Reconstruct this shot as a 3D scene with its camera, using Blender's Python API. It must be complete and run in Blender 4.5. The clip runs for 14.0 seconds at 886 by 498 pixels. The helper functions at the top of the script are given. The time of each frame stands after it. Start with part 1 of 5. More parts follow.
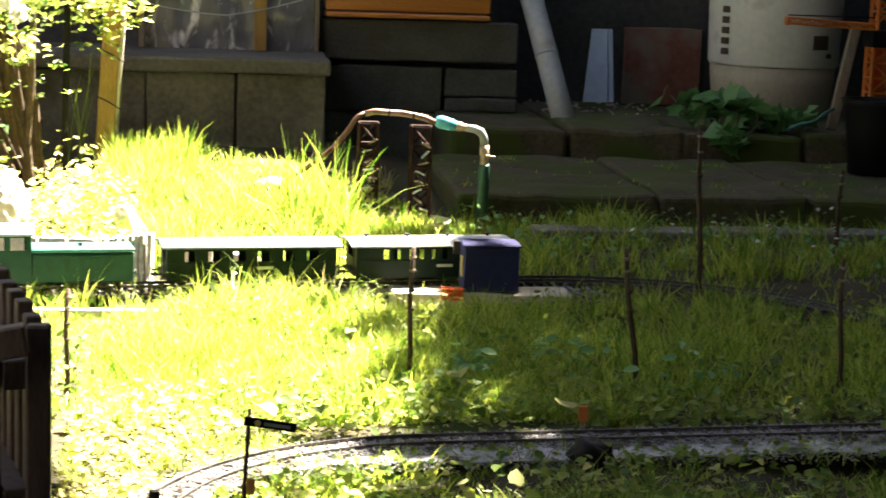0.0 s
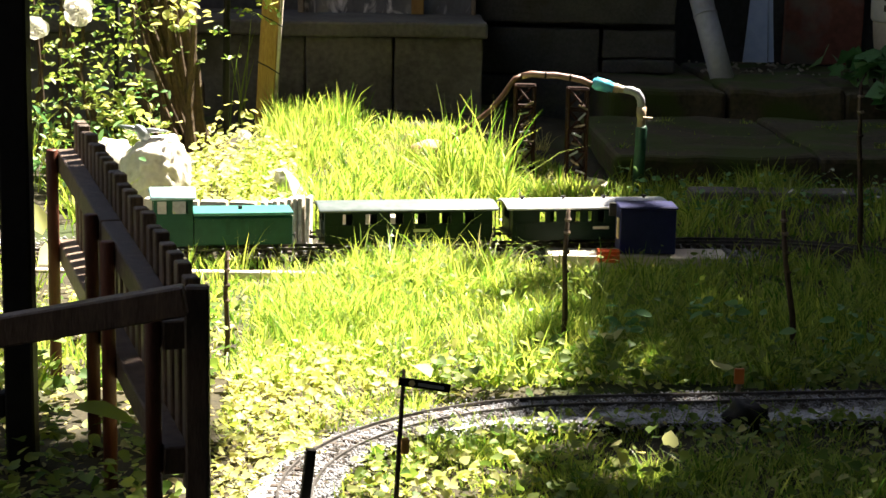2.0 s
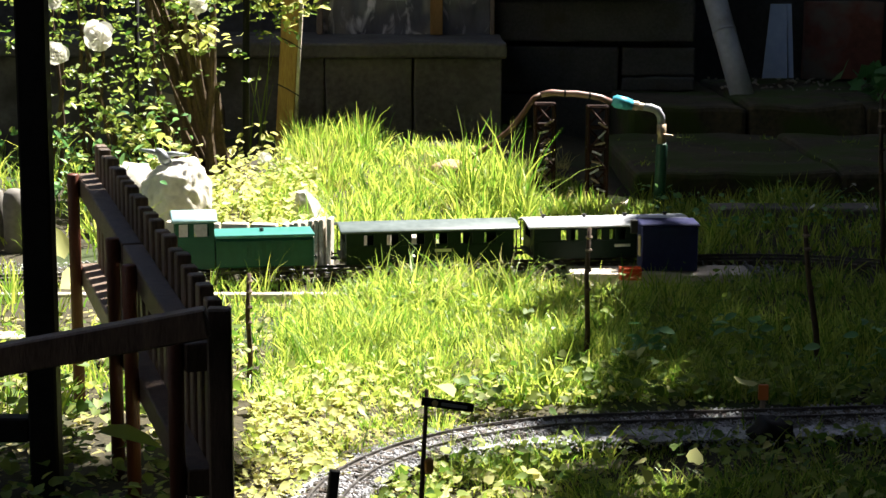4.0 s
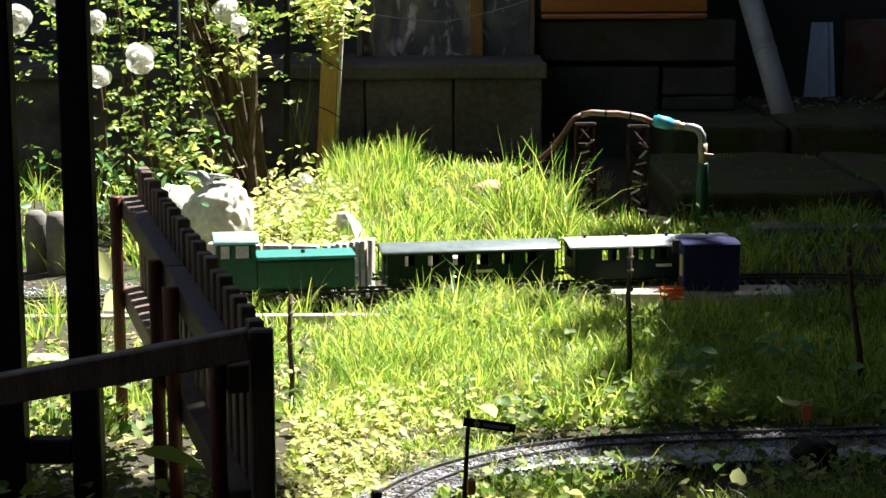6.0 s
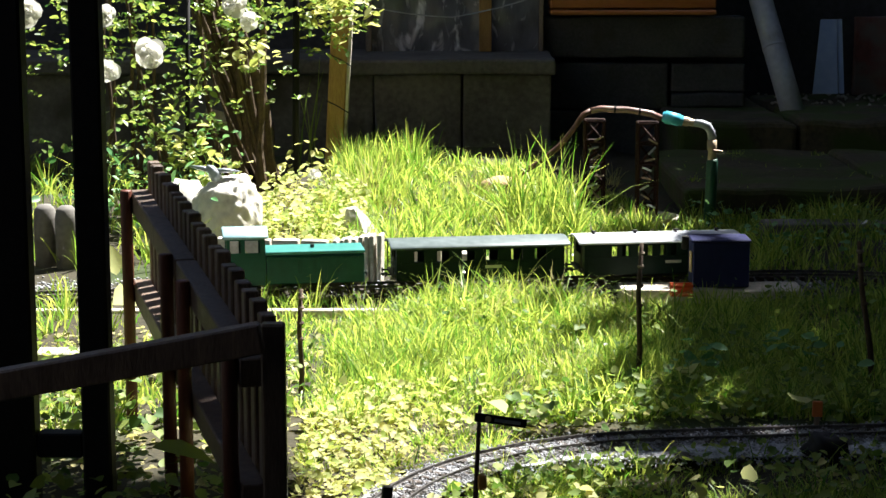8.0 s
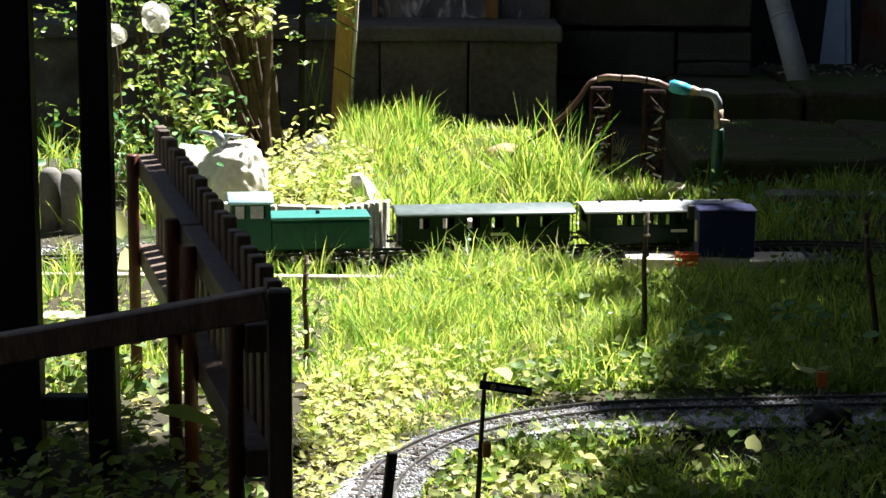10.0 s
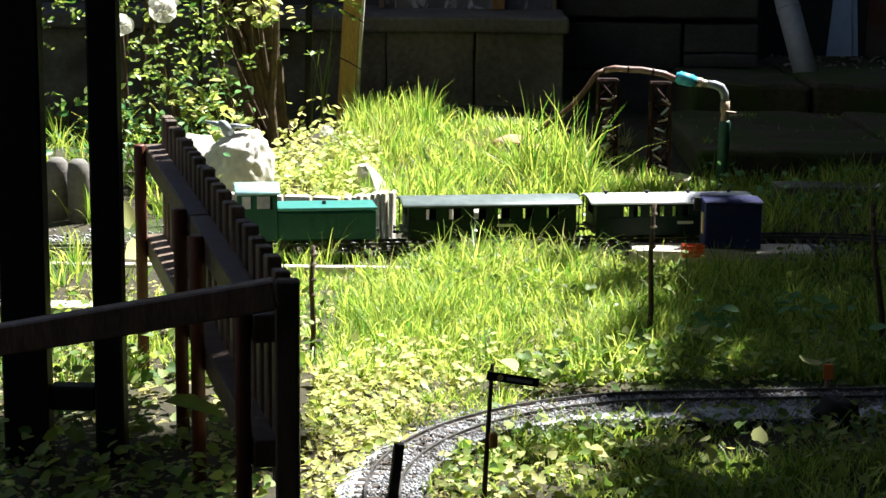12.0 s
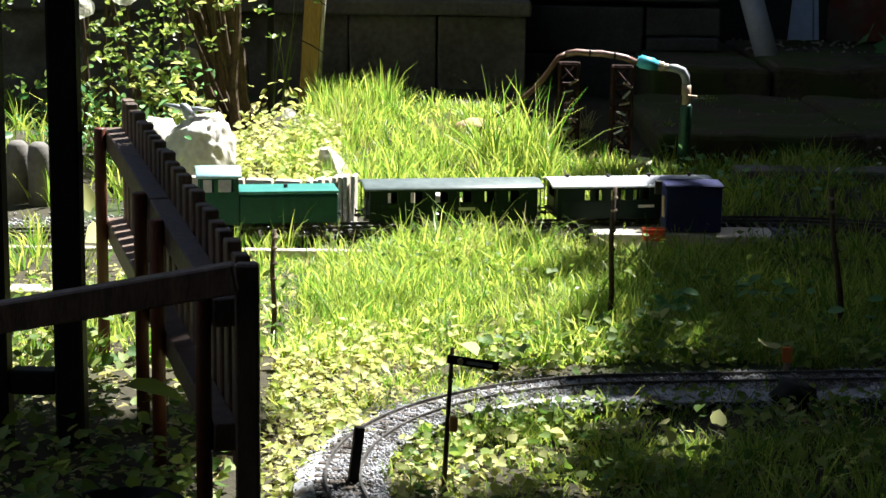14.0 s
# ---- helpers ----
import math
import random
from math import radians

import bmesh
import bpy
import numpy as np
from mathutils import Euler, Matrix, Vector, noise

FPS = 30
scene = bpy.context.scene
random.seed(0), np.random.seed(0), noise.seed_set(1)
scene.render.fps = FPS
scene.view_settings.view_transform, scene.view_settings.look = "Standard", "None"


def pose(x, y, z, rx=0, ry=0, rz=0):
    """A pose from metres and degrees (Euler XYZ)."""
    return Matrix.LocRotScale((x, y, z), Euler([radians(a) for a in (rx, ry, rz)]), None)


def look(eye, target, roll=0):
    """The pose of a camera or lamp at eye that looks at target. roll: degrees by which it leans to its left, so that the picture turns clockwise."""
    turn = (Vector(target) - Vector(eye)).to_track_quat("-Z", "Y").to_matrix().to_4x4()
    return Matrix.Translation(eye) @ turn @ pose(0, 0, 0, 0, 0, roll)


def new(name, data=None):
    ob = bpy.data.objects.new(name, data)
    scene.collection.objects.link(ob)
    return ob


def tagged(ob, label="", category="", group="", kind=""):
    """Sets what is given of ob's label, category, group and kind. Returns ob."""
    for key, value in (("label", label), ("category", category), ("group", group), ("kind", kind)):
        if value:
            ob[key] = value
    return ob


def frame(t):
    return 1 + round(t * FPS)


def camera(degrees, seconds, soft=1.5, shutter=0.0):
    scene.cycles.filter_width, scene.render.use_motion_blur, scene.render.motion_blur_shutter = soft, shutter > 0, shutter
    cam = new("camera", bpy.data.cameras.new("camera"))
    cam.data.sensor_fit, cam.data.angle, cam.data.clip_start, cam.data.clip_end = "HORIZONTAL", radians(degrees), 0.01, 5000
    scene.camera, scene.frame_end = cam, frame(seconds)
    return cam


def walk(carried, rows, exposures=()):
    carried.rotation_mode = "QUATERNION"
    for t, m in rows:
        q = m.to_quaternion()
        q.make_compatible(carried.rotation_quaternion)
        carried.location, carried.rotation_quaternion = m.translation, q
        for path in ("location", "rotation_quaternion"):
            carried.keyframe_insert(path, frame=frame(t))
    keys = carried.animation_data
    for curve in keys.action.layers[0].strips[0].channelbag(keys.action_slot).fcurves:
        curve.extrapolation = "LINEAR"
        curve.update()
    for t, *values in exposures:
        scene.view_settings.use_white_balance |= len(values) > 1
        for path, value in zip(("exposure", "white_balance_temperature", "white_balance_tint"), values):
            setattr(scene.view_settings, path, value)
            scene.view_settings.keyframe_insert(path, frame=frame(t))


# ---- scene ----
cam = camera(26.73, 14.0, soft=1.5, shutter=0.2)
# seconds, eye x, y, z in metres, then yaw, pitch and roll in degrees
ROWS = [
    (0.0, -0.0035, 0.0084, 0.6810, -6.841, -9.457, 2.047),
    (0.5, -0.0016, -0.0002, 0.6815, -3.697, -9.588, 1.341),
    (1.0, -0.0004, -0.0002, 0.6814, -4.168, -10.171, 1.235),
    (1.5, 0.0004, -0.0003, 0.6834, -2.941, -9.942, 1.248),
    (2.0, 0.0040, -0.0006, 0.6812, -1.880, -10.724, 1.055),
    (2.5, 0.0042, 0.0011, 0.6798, -0.966, -10.313, 0.270),
    (2.7, 0.0043, 0.0009, 0.6801, -1.467, -10.360, 0.354),
    (4.8, 0.0046, 0.0017, 0.6795, -1.065, -9.848, 0.157),
    (5.0, 0.0047, 0.0016, 0.6795, -1.080, -9.763, 0.159),
    (5.5, 0.0042, -0.0002, 0.6796, 0.201, -9.370, -0.306),
    (6.0, 0.0044, 0.0009, 0.6794, 0.085, -9.465, -0.246),
    (6.5, 0.0035, 0.0024, 0.6784, -0.075, -9.144, -0.388),
    (7.0, 0.0014, 0.0042, 0.6780, -0.003, -9.190, -0.195),
    (7.5, 0.0003, 0.0008, 0.6797, 0.006, -9.472, -0.016),
    (8.0, -0.0023, 0.0036, 0.6775, 0.267, -9.582, -0.060),
    (8.5, -0.0032, 0.0023, 0.6795, 0.441, -9.887, 0.199),
    (9.0, -0.0044, 0.0050, 0.6776, 0.214, -10.234, 0.381),
    (9.2, -0.0045, 0.0050, 0.6775, 0.262, -10.336, 0.374),
    (11.3, -0.0060, 0.0053, 0.6772, 0.443, -10.692, 0.468),
    (11.5, -0.0059, 0.0056, 0.6772, 0.279, -10.693, 0.494),
    (12.0, -0.0085, 0.0035, 0.6778, 0.523, -10.875, 0.607),
    (12.5, -0.0089, -0.0000, 0.6783, 0.767, -10.760, 0.623),
    (13.0, -0.0068, 0.0007, 0.6776, 0.279, -11.013, 0.636),
    (13.5, -0.0061, 0.0011, 0.6790, -0.115, -10.813, 0.465),
    (14.0, -0.0049, 0.0003, 0.6798, -0.627, -11.391, 0.834),
]
EXPOSURES = [(0.0, 3.65, 7500, 14), (0.5, 3.5, 7500, 14), (1.0, 3.1, 7400, 14), (1.5, 2.75, 7300, 13), (2.0, 2.6, 7150, 13), (2.7, 2.3, 6750, 12), (4.0, 2.05, 6550, 12), (5.0, 1.96, 6300, 12), (8.0, 1.96, 6200, 11), (14.0, 1.9, 6100, 10)]


def eye_pose(x, y, z, yaw, pitch, roll):
    return pose(x, y, z, 0, 0, yaw) @ pose(0, 0, 0, 90 + pitch, 0, 0) @ pose(0, 0, 0, 0, 0, roll)


walk(cam, [(t, eye_pose(*row)) for t, *row in ROWS], EXPOSURES)

# ---- world and sun ----
SUN_EL, SUN_AZ = 58.0, 45.0
world = bpy.data.worlds.new("sky")
scene.world = world
world.use_nodes = True
wn = world.node_tree
sky = wn.nodes.new("ShaderNodeTexSky")
sky.sky_type, sky.sun_disc = "NISHITA", False
sky.sun_elevation, sky.sun_rotation = radians(SUN_EL), radians(SUN_AZ)
wn.links.new(sky.outputs[0], wn.nodes["Background"].inputs[0])
wn.nodes["Background"].inputs[1].default_value = 0.05
sun_data = bpy.data.lights.new("sun", "SUN")
sun_data.energy, sun_data.angle, sun_data.color = 5.0, radians(0.55), (1.0, 0.95, 0.86)
sun = new("sun", sun_data)
sun_way = Vector((math.sin(radians(SUN_AZ)) * math.cos(radians(SUN_EL)), math.cos(radians(SUN_AZ)) * math.cos(radians(SUN_EL)), math.sin(radians(SUN_EL))))
sun.matrix_world = look(sun_way * 20, (0, 0, 0))

# ---- materials ----


def surface(name, low, high, rough=0.8, scale=8.0, fine=60.0, bump=0.3, metal=0.0, stain_or_glint=None, mark_scale=3.0, mark_at=0.55, per_object=0.12, wave=None, stretch=(1, 1, 1), shine=0.5, mark_warp=0.0):
    """Two colours mixed by coarse and fine noise, with optional stains or painted glints, grain and relief."""
    m = bpy.data.materials.new(name)
    m.use_nodes = True
    n, link = m.node_tree.nodes, m.node_tree.links
    b = n["Principled BSDF"]
    co = n.new("ShaderNodeTexCoord")
    mp = n.new("ShaderNodeMapping")
    mp.inputs["Scale"].default_value = stretch
    link.new(co.outputs["Object"], mp.inputs[0])
    a = n.new("ShaderNodeTexNoise")
    a.inputs["Scale"].default_value, a.inputs["Detail"].default_value = scale, 6
    f = n.new("ShaderNodeTexNoise")
    f.inputs["Scale"].default_value, f.inputs["Detail"].default_value = fine, 4
    link.new(mp.outputs[0], a.inputs[0])
    link.new(mp.outputs[0], f.inputs[0])
    mix = n.new("ShaderNodeMath")
    mix.operation = "MULTIPLY_ADD"
    mix.inputs[1].default_value = 0.5
    link.new(f.outputs[0], mix.inputs[0])
    half = n.new("ShaderNodeMath")
    half.operation = "MULTIPLY"
    half.inputs[1].default_value = 0.5
    link.new(a.outputs[0], half.inputs[0])
    link.new(half.outputs[0], mix.inputs[2])
    ramp = n.new("ShaderNodeValToRGB")
    ramp.color_ramp.elements[0].position, ramp.color_ramp.elements[1].position = 0.32, 0.68
    ramp.color_ramp.elements[0].color, ramp.color_ramp.elements[1].color = (*low, 1), (*high, 1)
    link.new(mix.outputs[0], ramp.inputs[0])
    out = ramp.outputs[0]
    if stain_or_glint:
        s = n.new("ShaderNodeTexNoise")
        s.inputs["Scale"].default_value, s.inputs["Detail"].default_value = mark_scale, 8
        s.inputs["Distortion"].default_value = mark_warp
        link.new(mp.outputs[0], s.inputs[0])
        sr = n.new("ShaderNodeMapRange")
        sr.inputs[1].default_value, sr.inputs[2].default_value = mark_at, mark_at + 0.12
        link.new(s.outputs[0], sr.inputs[0])
        mx = n.new("ShaderNodeMix")
        mx.data_type = "RGBA"
        link.new(sr.outputs[0], mx.inputs[0])
        link.new(out, mx.inputs[6])
        mx.inputs[7].default_value = (*stain_or_glint, 1)
        out = mx.outputs[2]
    if per_object:
        info = n.new("ShaderNodeObjectInfo")
        hsv = n.new("ShaderNodeHueSaturation")
        vr = n.new("ShaderNodeMapRange")
        vr.inputs[3].default_value, vr.inputs[4].default_value = 1 - per_object, 1 + per_object
        link.new(info.outputs["Random"], vr.inputs[0])
        link.new(vr.outputs[0], hsv.inputs["Value"])
        link.new(out, hsv.inputs["Color"])
        out = hsv.outputs[0]
    link.new(out, b.inputs["Base Color"])
    b.inputs["Roughness"].default_value, b.inputs["Metallic"].default_value = rough, metal
    b.inputs["Specular IOR Level"].default_value = shine
    if bump:
        bp = n.new("ShaderNodeBump")
        bp.inputs["Strength"].default_value, bp.inputs["Distance"].default_value = bump, 0.004
        link.new(mix.outputs[0], bp.inputs["Height"])
        link.new(bp.outputs[0], b.inputs["Normal"])
    return m


def leafy(name, low, high, glow, share=0.45, rough=0.45):
    """Thin foliage: colour varied from piece to piece, part of the light passing through."""
    m = bpy.data.materials.new(name)
    m.use_nodes = True
    n, link = m.node_tree.nodes, m.node_tree.links
    b, out = n["Principled BSDF"], n["Material Output"]
    geo = n.new("ShaderNodeNewGeometry")
    ramp = n.new("ShaderNodeValToRGB")
    ramp.color_ramp.elements[0].color, ramp.color_ramp.elements[1].color = (*low, 1), (*high, 1)
    link.new(geo.outputs["Random Per Island"], ramp.inputs[0])
    link.new(ramp.outputs[0], b.inputs["Base Color"])
    b.inputs["Roughness"].default_value, b.inputs["Specular IOR Level"].default_value = rough, 0.3
    tr = n.new("ShaderNodeBsdfTranslucent")
    mx = n.new("ShaderNodeMix")
    mx.data_type, mx.blend_type = "RGBA", "MULTIPLY"
    mx.inputs[0].default_value = 1.0
    link.new(ramp.outputs[0], mx.inputs[6])
    mx.inputs[7].default_value = (*glow, 1)
    link.new(mx.outputs[2], tr.inputs[0])
    ms = n.new("ShaderNodeMixShader")
    ms.inputs[0].default_value = share
    link.new(b.outputs[0], ms.inputs[1])
    link.new(tr.outputs[0], ms.inputs[2])
    link.new(ms.outputs[0], out.inputs[0])
    return m


SOIL = surface("soil", (0.015, 0.014, 0.006), (0.060, 0.050, 0.024), 0.95, 9, 140, 1.0, stain_or_glint=(0.03, 0.05, 0.010), mark_scale=2.2, per_object=0)
GRAVEL = surface("gravel", (0.18, 0.185, 0.20), (0.62, 0.63, 0.66), 0.9, 45, 260, 0.9, stain_or_glint=(0.09, 0.08, 0.06), mark_scale=26, mark_at=0.52, per_object=0.1)
CONCRETE = surface("weathered_concrete", (0.084, 0.079, 0.072), (0.20, 0.188, 0.168), 0.9, 6, 70, 0.5, stain_or_glint=(0.07, 0.065, 0.05), mark_scale=4, mark_at=0.56)
BLOCK = surface("concrete_block", (0.048, 0.050, 0.054), (0.112, 0.115, 0.117), 0.92, 7, 110, 0.6, stain_or_glint=(0.06, 0.055, 0.045), mark_scale=5, mark_at=0.57)
PALE = surface("pale_concrete", (0.40, 0.36, 0.29), (0.66, 0.61, 0.52), 0.9, 9, 120, 0.6, stain_or_glint=(0.2, 0.17, 0.12), mark_scale=9, mark_at=0.6)
MOSS = surface("mossy_stone", (0.035, 0.031, 0.018), (0.12, 0.10, 0.06), 0.95, 9, 70, 1.0, stain_or_glint=(0.055, 0.08, 0.015), mark_scale=5, mark_at=0.45)
ROCK = surface("white_limestone", (0.45, 0.42, 0.36), (0.85, 0.82, 0.75), 0.85, 12, 60, 0.9, stain_or_glint=(0.3, 0.26, 0.19), mark_scale=14, mark_at=0.6)
FENCE = surface("stained_fence_wood", (0.058, 0.040, 0.029), (0.18, 0.125, 0.092), 0.5, 14, 90, 0.4, stretch=(6, 6, 1), per_object=0.25)
REDWOOD = surface("red_brown_wood", (0.075, 0.020, 0.010), (0.15, 0.042, 0.02), 0.5, 14, 90, 0.4, stretch=(6, 6, 1), per_object=0.2)
POSTWOOD = surface("yellow_post_wood", (0.28, 0.15, 0.04), (0.50, 0.30, 0.09), 0.6, 9, 70, 0.4, stretch=(6, 6, 0.8), per_object=0)
ORANGE = surface("orange_varnished_wood", (0.36, 0.12, 0.025), (0.54, 0.21, 0.045), 0.4, 8, 70, 0.2, stretch=(0.6, 6, 6))
GREYWOOD = surface("grey_weathered_wood", (0.16, 0.12, 0.085), (0.36, 0.29, 0.21), 0.8, 10, 80, 0.5, stretch=(5, 5, 1))
BLACK = surface("black_painted_steel", (0.004, 0.004, 0.004), (0.010, 0.010, 0.010), 0.6, 10, 80, 0.1, shine=0.2)
STICK = surface("dark_stick", (0.035, 0.022, 0.014), (0.10, 0.065, 0.04), 0.85, 25, 120, 0.6)
RAIL = surface("rail_steel", (0.06, 0.055, 0.05), (0.17, 0.16, 0.15), 0.45, 20, 100, 0.2, metal=0.7)
TIE = surface("brown_plastic_tie", (0.035, 0.025, 0.018), (0.08, 0.06, 0.045), 0.7, 20, 100, 0.2)
PVC = surface("grey_plastic_pipe", (0.33, 0.35, 0.39), (0.48, 0.51, 0.56), 0.5, 5, 60, 0.1, stain_or_glint=(0.24, 0.21, 0.2), mark_scale=6, mark_at=0.62)
WHITE = surface("white_sheet_metal", (0.38, 0.50, 0.74), (0.54, 0.66, 0.84), 0.5, 5, 40, 0.1)
BRICKRED = surface("red_board", (0.15, 0.06, 0.045), (0.28, 0.11, 0.08), 0.85, 5, 50, 0.4, stain_or_glint=(0.20, 0.17, 0.155), mark_scale=5, mark_at=0.48)
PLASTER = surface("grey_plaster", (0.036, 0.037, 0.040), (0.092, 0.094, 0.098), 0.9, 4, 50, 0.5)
DRUM_W = surface("white_drum", (0.70, 0.70, 0.69), (0.85, 0.85, 0.84), 0.55, 5, 50, 0.15, stain_or_glint=(0.4, 0.38, 0.34), mark_scale=5, mark_at=0.62)
DRUM_B = surface("beige_drum_base", (0.50, 0.44, 0.35), (0.66, 0.60, 0.50), 0.7, 6, 60, 0.3)
DARKTEXT = surface("dark_print", (0.05, 0.035, 0.03), (0.09, 0.07, 0.06), 0.7, 8, 50, 0)
TOYORANGE = surface("orange_plastic", (0.62, 0.17, 0.035), (0.75, 0.24, 0.06), 0.4, 8, 60, 0.05)
AMBER = surface("amber_plastic", (0.50, 0.24, 0.04), (0.62, 0.34, 0.08), 0.4, 8, 60, 0.05)
TOYRED = surface("red_plastic", (0.55, 0.06, 0.02), (0.70, 0.12, 0.03), 0.4, 8, 60, 0.05)
BLUE = surface("dark_blue_paint", (0.012, 0.016, 0.075), (0.022, 0.028, 0.12), 0.55, 6, 60, 0.15, shine=0.3)
YELLOW = surface("cream_paint", (0.55, 0.45, 0.2), (0.7, 0.6, 0.3), 0.5, 6, 60, 0.1)
LOCO = surface("green_loco_paint", (0.004, 0.050, 0.036), (0.008, 0.078, 0.058), 0.45, 7, 60, 0.08, shine=0.3)
TEAL = surface("teal_loco_paint", (0.03, 0.17, 0.15), (0.06, 0.24, 0.22), 0.35, 7, 60, 0.08)
COACH = surface("dark_green_coach_paint", (0.004, 0.014, 0.009), (0.008, 0.024, 0.016), 0.55, 8, 60, 0.08, shine=0.2)
COACHROOF = surface("grey_coach_roof", (0.08, 0.105, 0.105), (0.16, 0.195, 0.195), 0.35, 7, 60, 0.1)
PALEROOF = surface("pale_coach_roof", (0.62, 0.66, 0.72), (0.78, 0.80, 0.84), 0.35, 7, 60, 0.08)
DARKIRON = surface("blackened_iron", (0.012, 0.011, 0.010), (0.03, 0.028, 0.025), 0.5, 20, 80, 0.2)
CREAM = surface("cream_sign_paint", (0.55, 0.52, 0.42), (0.68, 0.65, 0.54), 0.5, 12, 80, 0.05)
HOSE = surface("pink_rubber_hose", (0.28, 0.15, 0.12), (0.45, 0.29, 0.25), 0.45, 12, 90, 0.15)
# darker copy of the hose colour, for the length lying in shade
SHADEDHOSE = surface("shaded_rubber_hose", (0.10, 0.045, 0.028), (0.19, 0.09, 0.06), 0.6, 12, 90, 0.15)
TURQ = surface("turquoise_coupling", (0.06, 0.42, 0.58), (0.13, 0.58, 0.74), 0.35, 14, 80, 0.05)
BRASS = surface("dull_brass", (0.32, 0.24, 0.16), (0.52, 0.42, 0.30), 0.5, 20, 90, 0.2, metal=0.3)
GREENPIPE = surface("green_plastic_pipe", (0.02, 0.09, 0.055), (0.035, 0.14, 0.09), 0.5, 9, 60, 0.1)
RUST = surface("rusty_lattice", (0.012, 0.006, 0.005), (0.042, 0.016, 0.011), 0.7, 25, 120, 0.4, shine=0.15)
SILVER = surface("grey_metal_ornament", (0.25, 0.28, 0.31), (0.42, 0.46, 0.50), 0.45, 20, 90, 0.2, metal=0.4)
PETAL = leafy("white_petals", (0.80, 0.79, 0.72), (0.90, 0.89, 0.84), (1, 1, 0.98), 0.5, 0.7)
BLADE = leafy("grass_blades", (0.045, 0.165, 0.014), (0.40, 0.50, 0.12), (2.1, 1.8, 1.35), 0.5, 0.4)
DRY = leafy("dry_grass", (0.40, 0.36, 0.15), (0.60, 0.55, 0.28), (1.1, 1.15, 0.9), 0.4, 0.7)
IVY = leafy("ground_ivy_leaves", (0.06, 0.14, 0.025), (0.27, 0.34, 0.085), (1.8, 1.7, 1.2), 0.4, 0.55)
LIMELEAF = leafy("yellow_green_leaves", (0.24, 0.32, 0.06), (0.66, 0.64, 0.30), (1.4, 1.35, 1.0), 0.4, 0.6)
CROWNLEAF = leafy("tree_leaves", (0.03, 0.07, 0.025), (0.07, 0.13, 0.045), (1.5, 1.5, 1.3), 0.12, 0.6)
ROSELEAF = leafy("rose_leaves", (0.035, 0.10, 0.02), (0.30, 0.38, 0.11), (1.9, 1.8, 1.2), 0.45, 0.35)
DARKLEAF = leafy("dark_ivy_leaves", (0.07, 0.22, 0.07), (0.24, 0.44, 0.20), (1.5, 1.5, 1.1), 0.3, 0.45)
STEM = surface("brown_stems", (0.04, 0.026, 0.015), (0.125, 0.08, 0.042), 0.85, 25, 120, 0.5)
# the warped white streaks are highlights painted into the film's colour
FILM = surface("crumpled_plastic_film", (0.10, 0.105, 0.12), (0.24, 0.25, 0.28), 0.25, 5, 18, 0.9, stain_or_glint=(0.86, 0.87, 0.90), mark_scale=9, mark_at=0.545, per_object=0, stretch=(2.0, 1, 0.9), mark_warp=1.2)
PALETEAL = surface("pale_teal_roof_paint", (0.22, 0.37, 0.40), (0.32, 0.48, 0.52), 0.35, 7, 60, 0.08)

# ---- building helpers ----


def mesh_of(name, bm, material, smooth=False):
    me = bpy.data.meshes.new(name)
    bm.normal_update()
    bm.to_mesh(me)
    bm.free()
    if smooth:
        me.shade_smooth()
    me.materials.append(material)
    return me


def thing(name, label, category, group="", kind="", at=(0, 0, 0), turn=0.0):
    ob = new(name)
    ob.empty_display_size = 0.05
    ob.matrix_basis = pose(*at, 0, 0, turn)
    return tagged(ob, label, category, group, kind)


def part(name, bm, material, parent, label="", smooth=False):
    ob = new(name, mesh_of(name, bm, material, smooth))
    ob.parent = parent
    return tagged(ob, label)


def solid(name, bm, material, label, category, group="", kind="", smooth=False):
    return tagged(new(name, mesh_of(name, bm, material, smooth)), label, category, group, kind)


def box(bm, lo, hi, bevel=0.0, m=None, segments=1):
    lo, hi = Vector(lo), Vector(hi)
    made = bmesh.ops.create_cube(bm, size=1.0)["verts"]
    mid, size = (lo + hi) / 2, hi - lo
    for v in made:
        v.co = Vector((v.co.x * size.x, v.co.y * size.y, v.co.z * size.z)) + mid
        if m is not None:
            v.co = m @ v.co
    if bevel:
        edges = list({e for v in made for e in v.link_edges})
        bmesh.ops.bevel(bm, geom=edges, offset=bevel, segments=segments, affect="EDGES", profile=0.5)
    return bm


def boxed(lo, hi, bevel=0.0, m=None, segments=1):
    return box(bmesh.new(), lo, hi, bevel, m, segments)


def tube(bm, points, radii, sides=10, caps=True):
    """A round bar along points, with a radius at each."""
    points = [Vector(p) for p in points]
    if not isinstance(radii, (list, tuple)):
        radii = [radii] * len(points)
    rings, side = [], None
    for i, p in enumerate(points):
        way = (points[min(i + 1, len(points) - 1)] - points[max(i - 1, 0)]).normalized()
        if side is None:
            side = way.orthogonal().normalized()
        side = (side - way * side.dot(way)).normalized()
        up = way.cross(side)
        rings.append([bm.verts.new(p + (side * math.cos(a) + up * math.sin(a)) * radii[i]) for a in [2 * math.pi * k / sides for k in range(sides)]])
    for r0, r1 in zip(rings, rings[1:]):
        for k in range(sides):
            bm.faces.new((r0[k], r0[(k + 1) % sides], r1[(k + 1) % sides], r1[k]))
    if caps:
        bm.faces.new(rings[0][::-1])
        bm.faces.new(rings[-1])
    return bm


def rod(points, radii, sides=10):
    return tube(bmesh.new(), points, radii, sides)


